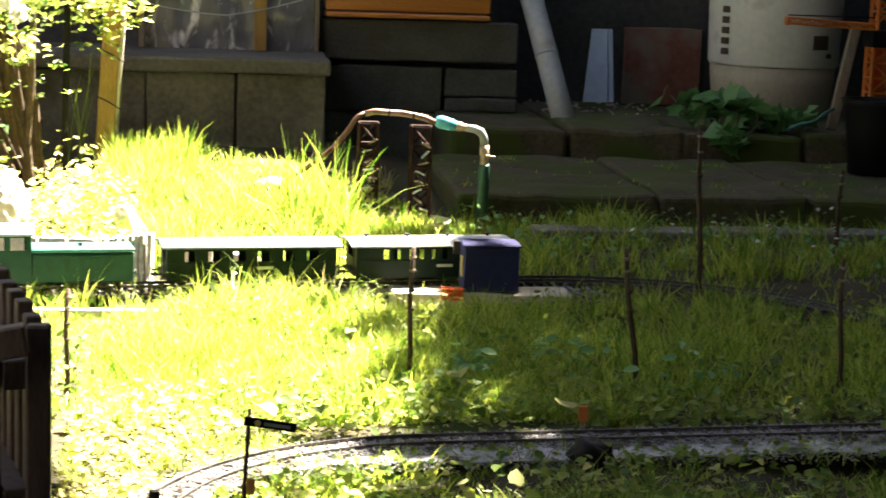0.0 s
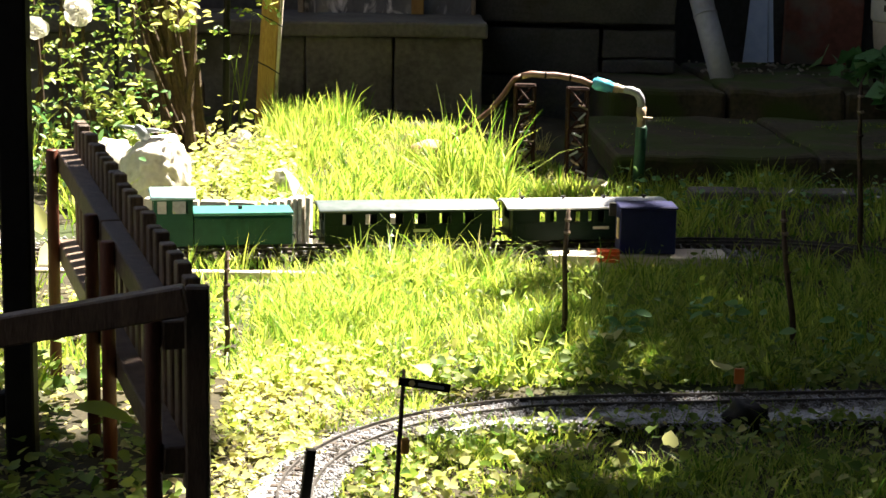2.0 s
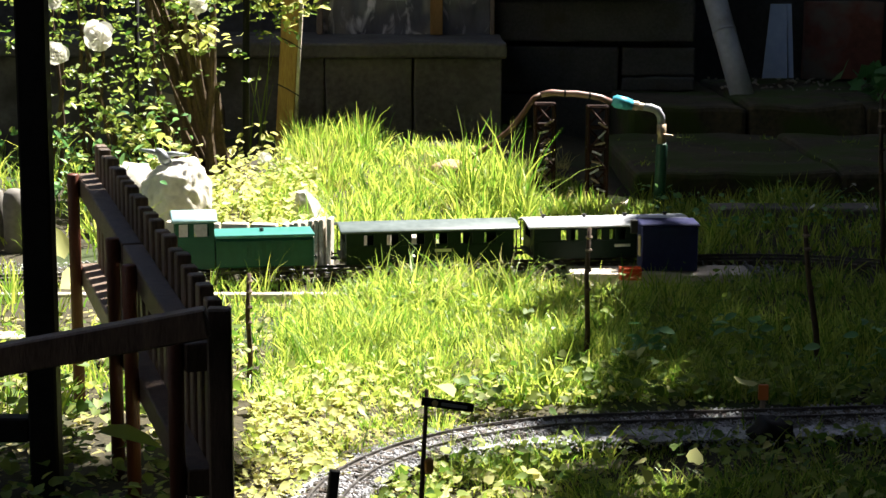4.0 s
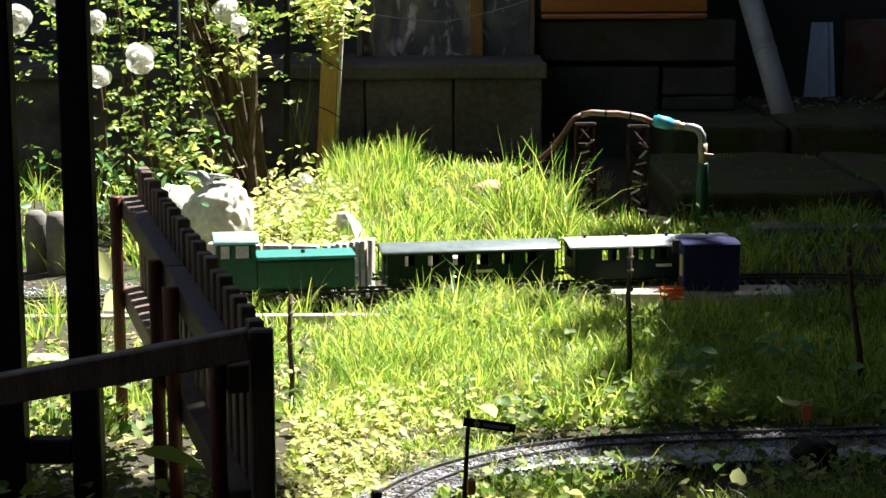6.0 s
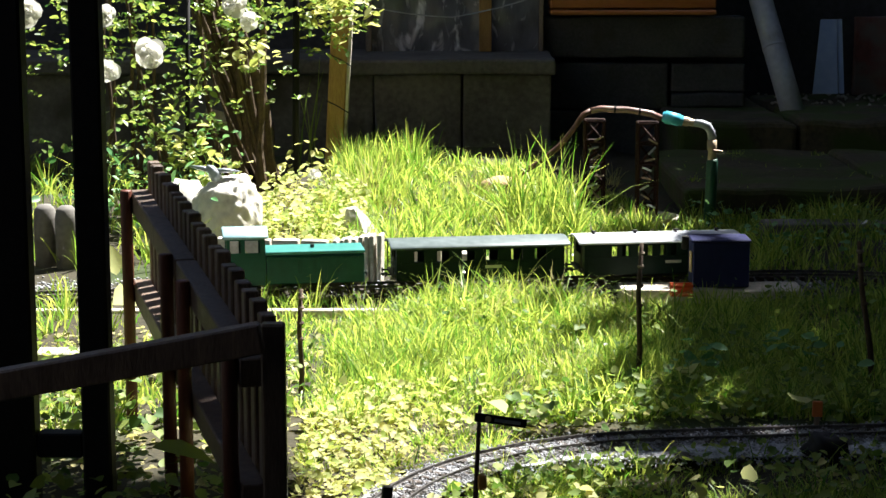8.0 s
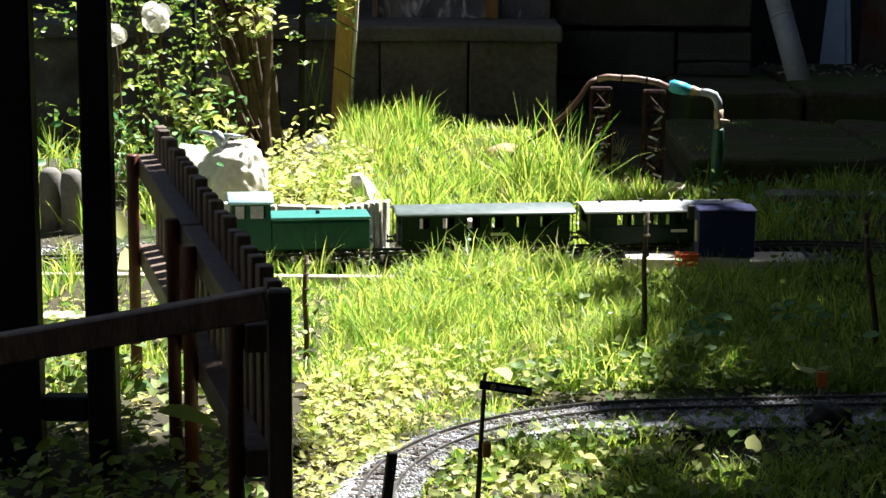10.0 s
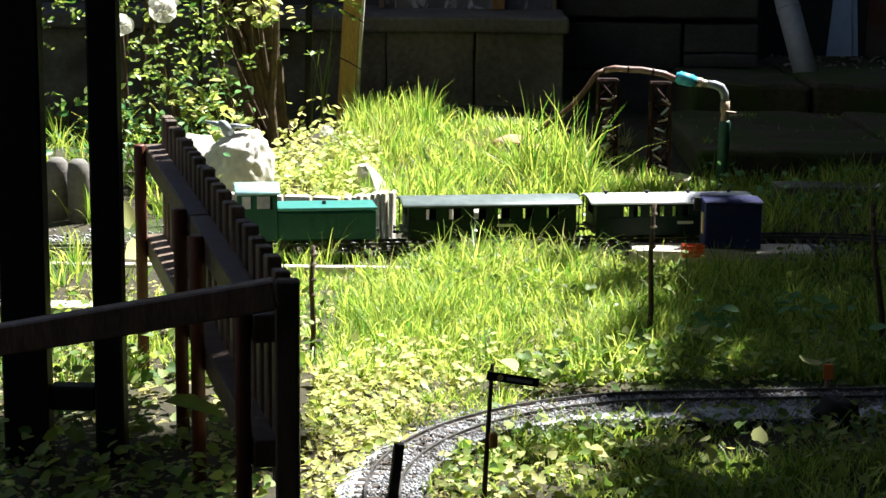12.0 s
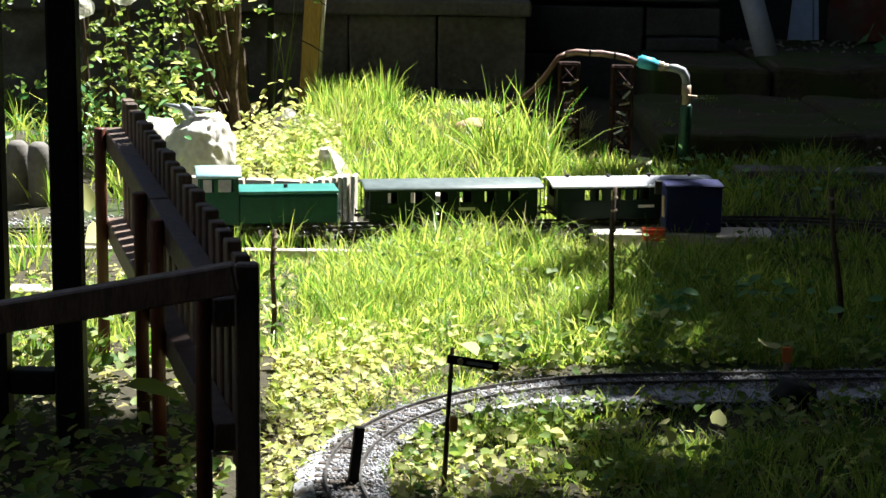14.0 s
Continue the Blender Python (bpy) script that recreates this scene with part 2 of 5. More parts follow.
def lathe(bm, profile, sides=32, centre=(0, 0, 0)):
    """A turned shape from (radius, height) pairs round a vertical axis."""
    c = Vector(centre)
    rings = [[bm.verts.new(c + Vector((r * math.cos(2 * math.pi * k / sides), r * math.sin(2 * math.pi * k / sides), z))) for k in range(sides)] for r, z in profile]
    for r0, r1 in zip(rings, rings[1:]):
        for k in range(sides):
            bm.faces.new((r0[k], r0[(k + 1) % sides], r1[(k + 1) % sides], r1[k]))
    bm.faces.new(rings[0][::-1])
    bm.faces.new(rings[-1])
    return bm


def rough_up(bm, amount, scale, seed=0.0):
    for v in bm.verts:
        v.co += Vector(noise.noise_vector(v.co * scale + Vector((seed, seed, seed)))) * amount
    return bm


def worn_box(lo, hi, bevel, amount, scale, cuts=5, seed=0.0):
    bm = boxed(lo, hi, bevel, segments=2)
    bmesh.ops.subdivide_edges(bm, edges=[e for e in bm.edges if e.calc_length() > 0.04], cuts=cuts, use_grid_fill=True)
    return rough_up(bm, amount, scale, seed)


def bulk(name, verts, loops, counts, material):
    """One mesh from arrays of vertices, face corners and face sizes."""
    me = bpy.data.meshes.new(name)
    me.vertices.add(len(verts))
    me.vertices.foreach_set("co", np.ascontiguousarray(verts, dtype=np.float32).ravel())
    me.loops.add(len(loops))
    me.loops.foreach_set("vertex_index", np.ascontiguousarray(loops, dtype=np.int32))
    me.polygons.add(len(counts))
    starts = np.concatenate([[0], np.cumsum(counts)[:-1]]).astype(np.int32)
    me.polygons.foreach_set("loop_start", starts)
    me.polygons.foreach_set("loop_total", np.asarray(counts, dtype=np.int32))
    me.update(calc_edges=True)
    me.validate()
    me.materials.append(material)
    return me


def height_at(x, y):
    """The ground: level lawn with a low bank before the wall, and small humps."""
    h = 0.010 * np.sin(3.1 * x + 1.0) * np.cos(2.3 * y) + 0.006 * np.sin(9.0 * x + 4.0 * y)
    bank = np.clip((y - 3.75) / 0.8, 0, 1) * np.clip((0.50 - x) / 0.35, 0, 1) * np.clip((x + 0.75) / 0.3, 0, 1)
    low = np.clip((y - 4.1) / 0.5, 0, 1) * np.clip((x - 0.5) / 0.3, 0, 1)
    return h + 0.05 * bank - 0.03 * low - 0.012


def spread(rng, count, x0, x1, y0, y1, patch=0.0, patch_scale=3.0):
    """Scattered places in a rectangle, thinned by smooth noise."""
    x, y = rng.uniform(x0, x1, count * 2), rng.uniform(y0, y1, count * 2)
    keep = rng.uniform(0, 1, count * 2) < 1 - patch * (0.5 + 0.5 * np.sin(patch_scale * 2.1 * x + 1.7) * np.sin(patch_scale * 1.7 * y + 0.4) + 0.35 * np.sin(patch_scale * 5.3 * x + 2.2 * y * patch_scale))
    return x[keep][:count], y[keep][:count]


def blades(rng, x, y, z, tall, width, lean=0.35, droop=0.5, bend=None):
    """Curved, tapering blades of grass: seven vertices each."""
    n = len(x)
    turn = rng.uniform(0, 2 * np.pi, n)
    bend = rng.uniform(0, 2 * np.pi, n) if bend is None else bend
    ln, dr = np.abs(rng.normal(0, lean, n)), rng.uniform(0, droop, n)
    side = np.stack([np.cos(turn), np.sin(turn), np.zeros(n)], 1)
    away = np.stack([np.cos(bend), np.sin(bend), np.zeros(n)], 1)
    base = np.stack([x, y, z], 1)
    rows = []
    for s, w in ((0.0, 1.0), (0.38, 0.9), (0.74, 0.6), (1.0, 0.0)):
        p = base + away * (tall * (ln * s + dr * s ** 2.6))[:, None]
        p[:, 2] += tall * (s - 0.45 * dr * s ** 3)
        off = side * (width * w * 0.5)[:, None]
        rows += [p - off, p + off] if w else [p]
    v = np.stack(rows, 1).reshape(-1, 3)
    f = np.array([0, 1, 3, 2, 2, 3, 5, 4, 4, 5, 6])
    loops = (np.arange(n)[:, None] * 7 + f[None, :]).ravel()
    return v, loops, np.tile([4, 4, 3], n)


LEAF_SHAPES = {
    "heart": [(0, 0), (0.30, -0.12), (0.52, 0.16), (0.40, 0.55), (0, 1.0)],
    "oval": [(0, 0), (0.22, 0.18), (0.30, 0.45), (0.20, 0.78), (0, 1.0)],
    "lobed": [(0, 0), (0.42, -0.05), (0.32, 0.25), (0.62, 0.48), (0, 1.0)],
}


def leaves(rng, centre, size, shape="heart", tilt=0.6, fold=0.25):
    """Folded leaves with a midrib: eight corners each."""
    n = len(centre)
    half = LEAF_SHAPES[shape]
    pts = np.array([(x, y) for x, y in half] + [(-x, y) for x, y in half[3:0:-1]])
    lx, ly = pts[:, 0], pts[:, 1] - 0.4
    turn, tip, tw = rng.uniform(0, 2 * np.pi, n), rng.normal(0, tilt, n), rng.normal(0, tilt, n)
    local = np.zeros((n, 8, 3))
    local[:, :, 0], local[:, :, 1] = lx, ly
    local[:, :, 2] = np.abs(lx) * fold - 0.18 * ly ** 2
    local *= size[:, None, None]
    c, s = np.cos(tip)[:, None], np.sin(tip)[:, None]
    yy, zz = local[:, :, 1] * c - local[:, :, 2] * s, local[:, :, 1] * s + local[:, :, 2] * c
    c, s = np.cos(tw)[:, None], np.sin(tw)[:, None]
    xx, zz = local[:, :, 0] * c + zz * s, -local[:, :, 0] * s + zz * c
    c, s = np.cos(turn)[:, None], np.sin(turn)[:, None]
    v = np.stack([xx * c - yy * s, xx * s + yy * c, zz], 2) + np.asarray(centre)[:, None, :]
    f = np.array([0, 1, 2, 3, 4, 0, 4, 5, 6, 7])
    loops = (np.arange(n)[:, None] * 8 + f[None, :]).ravel()
    return v.reshape(-1, 3), loops, np.tile([5, 5], n)


def stuff(name, arrays, material, label, category):
    return tagged(new(name, bulk(name, *arrays, material)), label, category, kind="stuff")

# ---- ground ----
xs = np.concatenate([[-400, -60, -12, -5], np.arange(-2.4, 3.0, 0.06), [5, 12, 60, 400]])
ys = np.concatenate([[-400, -60, -12, -3, 0], np.arange(1.2, 6.6, 0.06), [9, 20, 80, 600]])
gx, gy = np.meshgrid(xs, ys)
gv = np.stack([gx.ravel(), gy.ravel(), height_at(gx, gy).ravel()], 1)
gi = np.arange(len(gv)).reshape(gx.shape)
gl = np.stack([gi[:-1, :-1], gi[:-1, 1:], gi[1:, 1:], gi[1:, :-1]], 2).reshape(-1, 4)
ground = tagged(new("ground", bulk("ground", gv, gl.ravel(), np.full(len(gl), 4), SOIL)), "dark garden soil with moss under the grass", "ground", kind="structure")
ground.data.shade_smooth()

# ---- walls behind ----
HOUSE_X = 0.93
# only the feet are in view; the height above is added to block sky
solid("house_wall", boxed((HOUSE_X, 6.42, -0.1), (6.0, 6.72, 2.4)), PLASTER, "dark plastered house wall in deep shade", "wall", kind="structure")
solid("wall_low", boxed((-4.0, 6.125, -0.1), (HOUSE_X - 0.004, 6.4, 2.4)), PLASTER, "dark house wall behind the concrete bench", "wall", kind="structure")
# unseen walls added behind and at the sides to block skylight
solid("wall_back", boxed((-5.0, -1.2, -0.1), (5.0, -0.9, 6.5)), PLASTER, "unseen dark wall closing the garden behind, added to block skylight", "wall", kind="structure")
solid("wall_east", boxed((4.6, -0.9, -0.1), (4.9, 6.4, 5.5)), PLASTER, "unseen dark wall closing the garden, added to block skylight", "wall", kind="structure")
solid("wall_west", boxed((-4.4, -0.9, -0.1), (-4.1, 6.4, 4.5)), PLASTER, "unseen dark wall closing the garden, added to block skylight", "wall", kind="structure")


def bench():
    """A bench of three cast concrete blocks under one overhanging cap."""
    t = thing("concrete_bench", "long weathered concrete bench with an overhanging cap", "bench")
    for i, (a, b) in enumerate(((-1.7, -0.66), (-0.655, -0.238), (-0.234, 0.027), (0.031, 0.297))):
        part("block", worn_box((a, 5.62 + 0.003 * (i % 2), -0.05), (b, 6.10, 0.262), 0.006, 0.004, 9, 5, i * 3.0), CONCRETE, t)
    part("cap", worn_box((-1.72, 5.585, 0.264), (0.309, 6.11, 0.309), 0.008, 0.005, 7, 9, 2.0), CONCRETE, t, "chipped concrete cap with a rough lower lip")
    return t


bench()


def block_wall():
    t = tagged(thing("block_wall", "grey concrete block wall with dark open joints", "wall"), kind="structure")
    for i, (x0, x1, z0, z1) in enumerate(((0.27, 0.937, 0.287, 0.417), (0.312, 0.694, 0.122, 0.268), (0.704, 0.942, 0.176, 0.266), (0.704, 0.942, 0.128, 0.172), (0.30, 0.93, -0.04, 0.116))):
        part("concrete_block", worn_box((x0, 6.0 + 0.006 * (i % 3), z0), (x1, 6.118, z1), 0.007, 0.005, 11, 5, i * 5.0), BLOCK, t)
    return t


block_wall()


def window_pane():
    """A low window filled with crumpled plastic film."""
    t = tagged(thing("window_1", "low window filled with crumpled plastic film", "window"), kind="structure")
    bm = bmesh.new()
    bmesh.ops.create_grid(bm, x_segments=40, y_segments=24, size=0.5)
    for v in bm.verts:
        x, z = v.co.x * 0.53 + 0.01, v.co.y * 0.4 + 0.50
        v.co = Vector((x, 5.985 + 0.014 * noise.noise(Vector((x * 14, z * 11, 0))) + 0.006 * noise.noise(Vector((x * 40, z * 30, 3))), z))
    part("film", bm, FILM, t, "crumpled translucent plastic film with painted white highlights", True)
    part("window_frame", boxed((-0.275, 5.955, 0.310), (-0.256, 6.0, 0.72), 0.002), GREYWOOD, t, "narrow grey frame")
    part("window_frame", boxed((0.277, 5.955, 0.310), (0.29, 6.0, 0.72), 0.002), GREYWOOD, t)
    part("lath", boxed((0.085, 5.945, 0.310), (0.125, 5.958, 0.72), 0.002), POSTWOOD, t, "upright yellow wooden lath")
    return t


window_pane()


def orange_boards():
    t = thing("wooden_crate", "orange varnished wooden crate on the block wall", "crate")
    for z0, z1, y in ((0.425, 0.441, 5.93), (0.446, 0.50, 5.945), (0.504, 0.56, 5.945)):
        part("board", boxed((0.31, y, z0), (0.835, 6.09, z1), 0.004), ORANGE, t)
    return t


orange_boards()


def cable():
    pts = [(-0.35 + 0.07 * k, 5.90, 0.47 - 0.05 * math.sin(k / 11 * math.pi) + 0.012 * max(0, k - 5)) for k in range(12)]
    return solid("cable", rod(pts, 0.0022, 6), PVC, "thin pale cable hanging before the window", "cable", smooth=True)


cable()

solid("board", boxed((-0.05, -0.006, 0), (0.05, 0.006, 0.055), 0.001, pose(-0.652, 5.2, 0.14, -35, 18, 10)), GREYWOOD, "pale broken board leaning behind the roses", "board")
solid("timber", worn_box((-0.75, 5.22, -0.04), (-0.52, 5.4, 0.15), 0.01, 0.01, 8, 4, 4.0), STICK, "dark old timber baulk behind the roses", "timber")

# stone ledges stepping up to the wall
STEPS = thing("stone_steps", "low mossy stone ledges rising to the house", "steps", kind="structure")
cut = [0.66, 1.02, 1.37, 1.75, 2.1, 2.6]
for i in range(5):
    part("step_stone", worn_box((cut[i] + 0.004, 5.48, -0.08), (cut[i + 1] - 0.004, 6.42, 0.128 + 0.008 * (i % 2)), 0.015, 0.012, 8, 6, i * 7.0), MOSS, STEPS)
cut = [0.58, 1.1, 1.5, 1.95, 2.5]
for i in range(4):
    part("step_stone", worn_box((cut[i] + 0.003, 4.62, -0.08), (cut[i + 1] - 0.003, 5.47, 0.050 + 0.004 * (i % 2)), 0.014, 0.010, 8, 6, 40 + i * 7.0), MOSS, STEPS)
cut = [0.72, 1.15, 1.62, 2.1, 2.7]
for i in range(4):
    part("kerb_stone", worn_box((cut[i] + 0.002, 4.26, -0.08), (cut[i + 1] - 0.002, 4.36, 0.016 + 0.003 * (i % 2)), 0.008, 0.004, 9, 5, 80 + i * 7.0), CONCRETE, STEPS, "grey concrete kerb")

# ---- things along the house ----


def drain_pipe():
    t = thing("drain_pipe", "grey plastic drain pipe leaning on the wall", "pipe")
    a, b = Vector((1.075, 5.84, 0.10)), Vector((0.955, 6.12, 0.62))
    part("pipe", rod([a, a.lerp(b, 0.3), a.lerp(b, 0.6), b], 0.037, 24), PVC, t, smooth=True)
    c = a.lerp(b, 0.42)
    part("collar", rod([c, c + (b - a).normalized() * 0.008], 0.039, 24), PVC, t, smooth=True)
    return t


drain_pipe()


def white_sheet():
    """A folded sheet of white metal leaning against the house."""
    t = thing("metal_sheet", "folded white metal sheet leaning on the house", "sheet")
    bm = bmesh.new()
    for x0, x1, y in ((0.0, 0.062, 0.0), (0.066, 0.085, 0.012)):
        v = [bm.verts.new(p) for p in ((1.178 + x0 + (0.022 if x0 else 0.0), 6.10 + y, 0.162), (1.178 + x1 + 0.020, 6.10 + y, 0.162), (1.213 + x1 * 0.84, 6.18 + y, 0.40), (1.213 + x0 * 0.84, 6.18 + y, 0.40))]
        f = bm.faces.new(v)
        ex = bmesh.ops.extrude_face_region(bm, geom=[f])["geom"]
        for q in ex:
            if isinstance(q, bmesh.types.BMVert):
                q.co.y += 0.008
    bmesh.ops.recalc_face_normals(bm, faces=bm.faces)
    part("panel", bm, WHITE, t)
    return t


white_sheet()
solid("board", worn_box((1.37, 6.37, 0.135), (1.64, 6.41, 0.40), 0.004, 0.004, 9, 5, 9.0), BRICKRED, "dull red board flaking to grey against the house", "board")


def drum():
    t = thing("plastic_drum", "large white plastic drum with a beige lower part", "drum", at=(1.815, 6.10, 0.134))
    part("base", lathe(bmesh.new(), [(0.178, 0), (0.192, 0.012), (0.205, 0.12), (0.208, 0.168)], 48), DRUM_B, t, "stained beige lower part", True)
    body = part("body", lathe(bmesh.new(), [(0.211, 0.169), (0.216, 0.178), (0.222, 0.42), (0.216, 0.5), (0.05, 0.56)], 48), DRUM_W, t, "white upper part", True)
    # a column of plain dark bars where print runs up the side
    for k in range(5):
        z = 0.205 + k * 0.034
        a = radians(-90 - 62)
        r = 0.2225
        m = pose(r * math.cos(a), r * math.sin(a), z, 0, 0, -62)
        part("print_bar", boxed((-0.016, -0.002, 0), (0.016, 0.002, 0.021), 0.0006, m), DARKTEXT, body)
    for x, z, w, h in ((0.095, 0.232, 0.062, 0.046), (0.130, 0.205, 0.022, 0.014)):
        a = math.asin(x / 0.222)
        m = pose(0.2245 * math.sin(a), -0.2245 * math.cos(a), z, 0, 0, math.degrees(a))
        part("label_patch", boxed((-w / 2, -0.002, 0), (w / 2, 0.002, h), 0.0006, m), DARKTEXT, body, "dark label patch")
    return t


drum()


def lattice(bm, base, top, half, bays, r):
    """A square lattice mast: four corner bars and crossing braces."""
    base, top = Vector(base), Vector(top)
    way = (top - base).normalized()
    sx = Vector((1, 0, 0)) if abs(way.x) < 0.7 else Vector((0, 0, 1))
    sx = (sx - way * sx.dot(way)).normalized()
    sy = way.cross(sx)
    corner = [sx * half + sy * half, -sx * half + sy * half, -sx * half - sy * half, sx * half - sy * half]
    for c in corner:
        tube(bm, [base + c, top + c], r * 1.25, 6)
    for k in range(bays):
        p0, p1 = base.lerp(top, k / bays), base.lerp(top, (k + 1) / bays)
        for i in range(4):
            a, b = corner[i], corner[(i + 1) % 4]
            tube(bm, [p0 + a, p1 + b] if (k + i) % 2 else [p0 + b, p1 + a], r * 0.7, 5)
            tube(bm, [p1 + a, p1 + b], r * 0.7, 5)
    return bm


def toy_crane():
    t = thing("toy_crane", "orange toy tower crane with a dark cab", "toy crane")
    part("mast", lattice(bmesh.new(), (1.965, 5.5, 0.13), (1.965, 5.5, 0.40), 0.028, 6, 0.005), TOYORANGE, t, "orange lattice mast")
    part("mast_panel", boxed((1.950, 5.50, 0.135), (1.98, 5.515, 0.395), 0.002), TOYRED, t)
    part("cab", boxed((1.925, 5.46, 0.402), (2.01, 5.54, 0.452), 0.004), BLACK, t, "dark blue-black cab")
    part("upper_mast", lattice(bmesh.new(), (1.975, 5.5, 0.454), (1.975, 5.5, 0.62), 0.030, 3, 0.005), TOYORANGE, t)
    part("jib", lattice(bmesh.new(), (1.945, 5.49, 0.462), (1.655, 5.45, 0.476), 0.008, 12, 0.0028), TOYORANGE, t, "long orange jib")
    part("jib_tie", rod([(1.945, 5.49, 0.49), (1.66, 5.45, 0.492)], 0.002, 6), BLACK, t)
    part("jib_hook", boxed((1.652, 5.445, 0.462), (1.668, 5.455, 0.482), 0.002), TOYORANGE, t)
    return t


toy_crane()
solid("wooden_batten", boxed((-0.016, -0.009, 0), (0.016, 0.009, 0.34), 0.002, pose(1.872, 5.62, 0.136, -8, 13, 0)), GREYWOOD, "grey wooden batten leaning on the step", "batten")
solid("plant_pot", lathe(bmesh.new(), [(0.072, 0.0), (0.086, 0.14), (0.10, 0.20), (0.103, 0.215), (0.092, 0.215), (0.082, 0.15)], 36, (1.865, 5.2, 0.052)), BLACK, "dark tall plant pot on the ledge", "pot", smooth=True)
solid("rope", rod([(1.70 + 0.03 * k, 5.52 - 0.02 * math.sin(k), 0.142 + 0.012 * k + 0.006 * math.sin(k * 1.7)) for k in range(6)], 0.006, 8), TEAL, "dark teal plastic rope end on the ledge", "rope", smooth=True)

# ---- water pipe and lattice towers ----


def standpipe():
    t = thing("water_hose", "pale pink hose joined to an upright garden pipe", "hose")
    y = 4.9
    pts = [(x, y, z) for x, z in ((0.109, -0.028), (0.161, 0.030), (0.179, 0.053), (0.221, 0.077), (0.253, 0.101), (0.283, 0.126), (0.302, 0.149), (0.322, 0.175), (0.335, 0.196), (0.346, 0.210), (0.364, 0.219), (0.391, 0.225), (0.424, 0.2225), (0.431, 0.222), (0.458, 0.222), (0.489, 0.217), (0.497, 0.216), (0.522, 0.211), (0.550, 0.199))]
    part("hose", rod(pts[:11], 0.0072, 14), SHADEDHOSE, t, "lower length of hose, its shade painted as dark brown", True)
    part("hose", rod(pts[10:], 0.0085, 14), HOSE, t, smooth=True)
    for k in (12, 15):
        p, q = Vector(pts[k]), Vector(pts[k + 1])
        part("tape_ring", rod([p, p.lerp(q, 0.7)], 0.0098, 14), BLACK, t)
    a, b = Vector((0.553, y, 0.204)), Vector((0.606, y, 0.192))
    part("coupling", rod([a, a.lerp(b, 0.12), a.lerp(b, 0.14), a.lerp(b, 0.8), a.lerp(b, 0.82), b], [0.013, 0.015, 0.0175, 0.0165, 0.0145, 0.0135], 18), TURQ, t, "turquoise hose coupling", True)
    c, d = b, Vector((0.634, y, 0.187))
    part("nut", rod([c, c.lerp(d, 0.5), c.lerp(d, 0.55), d], [0.0125, 0.0135, 0.010, 0.010], 12), BRASS, t, "dull brass nut")
    part("elbow", rod([(0.632, y, 0.1875), (0.655, y, 0.185), (0.672, y, 0.178), (0.681, y, 0.163), (0.684, y, 0.14)], [0.0095, 0.011, 0.0115, 0.011, 0.0105], 14), PVC, t, "pale elbow joint", True)
    part("valve", rod([(0.684, y, 0.142), (0.684, y, 0.118), (0.685, y, 0.112), (0.685, y, 0.09)], [0.0125, 0.0125, 0.0105, 0.012], 14), BRASS, t, "brass valve body", True)
    part("tap_handle", rod([(0.685, y - 0.012, 0.115), (0.712, y - 0.012, 0.112)], 0.0035, 8), BRASS, t)
    t.matrix_basis = Matrix.Translation((0, 0, 0.68)) @ Matrix.Scale(0.918, 4) @ Matrix.Translation((0, 0, -0.68))
    part("upright", rod([(0.685, y, 0.09), (0.686, y, 0.085), (0.684, y, 0.0), (0.680, y, -0.09)], [0.0135, 0.0155, 0.0155, 0.0155], 18), GREENPIPE, t, "dark green upright pipe", True)
    return t


standpipe()


def lattice_tower(x, y, top):
    t = thing("lattice_tower", "small rusty lattice tower carrying the hose", "tower", "towers under the hose")
    h, bays = 0.023, 5
    corner = [(h, h), (-h, h), (-h, -h), (h, -h)]
    for cx, cy in corner:
        part("corner_bar", rod([(x + cx, y + cy, -0.03), (x + cx, y + cy, top)], 0.0036, 6), RUST, t)
    for k in range(bays):
        z0, z1 = -0.03 + (top + 0.03) * k / bays, -0.03 + (top + 0.03) * (k + 1) / bays
        for i in range(4):
            (ax, ay), (bx, by) = corner[i], corner[(i + 1) % 4]
            za, zb = (z0, z1) if (k + i) % 2 else (z1, z0)
            part("brace", rod([(x + ax, y + ay, za), (x + bx, y + by, zb)], 0.0032, 5), RUST, t)
            part("tie_bar", rod([(x + ax, y + ay, z1), (x + bx, y + by, z1)], 0.003, 5), RUST, t)
    part("cap", boxed((x - 0.026, y - 0.006, top), (x + 0.026, y + 0.006, top + 0.004), 0.001), RUST, t)
    # short pale strips before the bracing, its glints put into their colour
    rg = random.Random(int(x * 1000))
    for k in range(9):
        z = 0.0 + k * (top - 0.02) / 9
        m = pose(x + rg.uniform(-0.012, 0.012), y - 0.03, z, rg.uniform(-20, 20), rg.uniform(-50, 50), rg.uniform(-30, 30))
        part("strip", boxed((-0.013, -0.001, -0.0025), (0.013, 0.001, 0.0025), 0.0004, m), PVC if k % 2 else GREYWOOD, t)
    return t


lattice_tower(0.476, 4.54, 0.224)
lattice_tower(0.350, 4.58, 0.226)
solid("dish", lathe(bmesh.new(), [(0.05, 0.0), (0.072, 0.012), (0.078, 0.026), (0.075, 0.026), (0.068, 0.014), (0.0, 0.006)], 40, (0.47, 4.47, -0.02)), PALE, "pale shallow dish at the tower's foot", "dish", smooth=True)

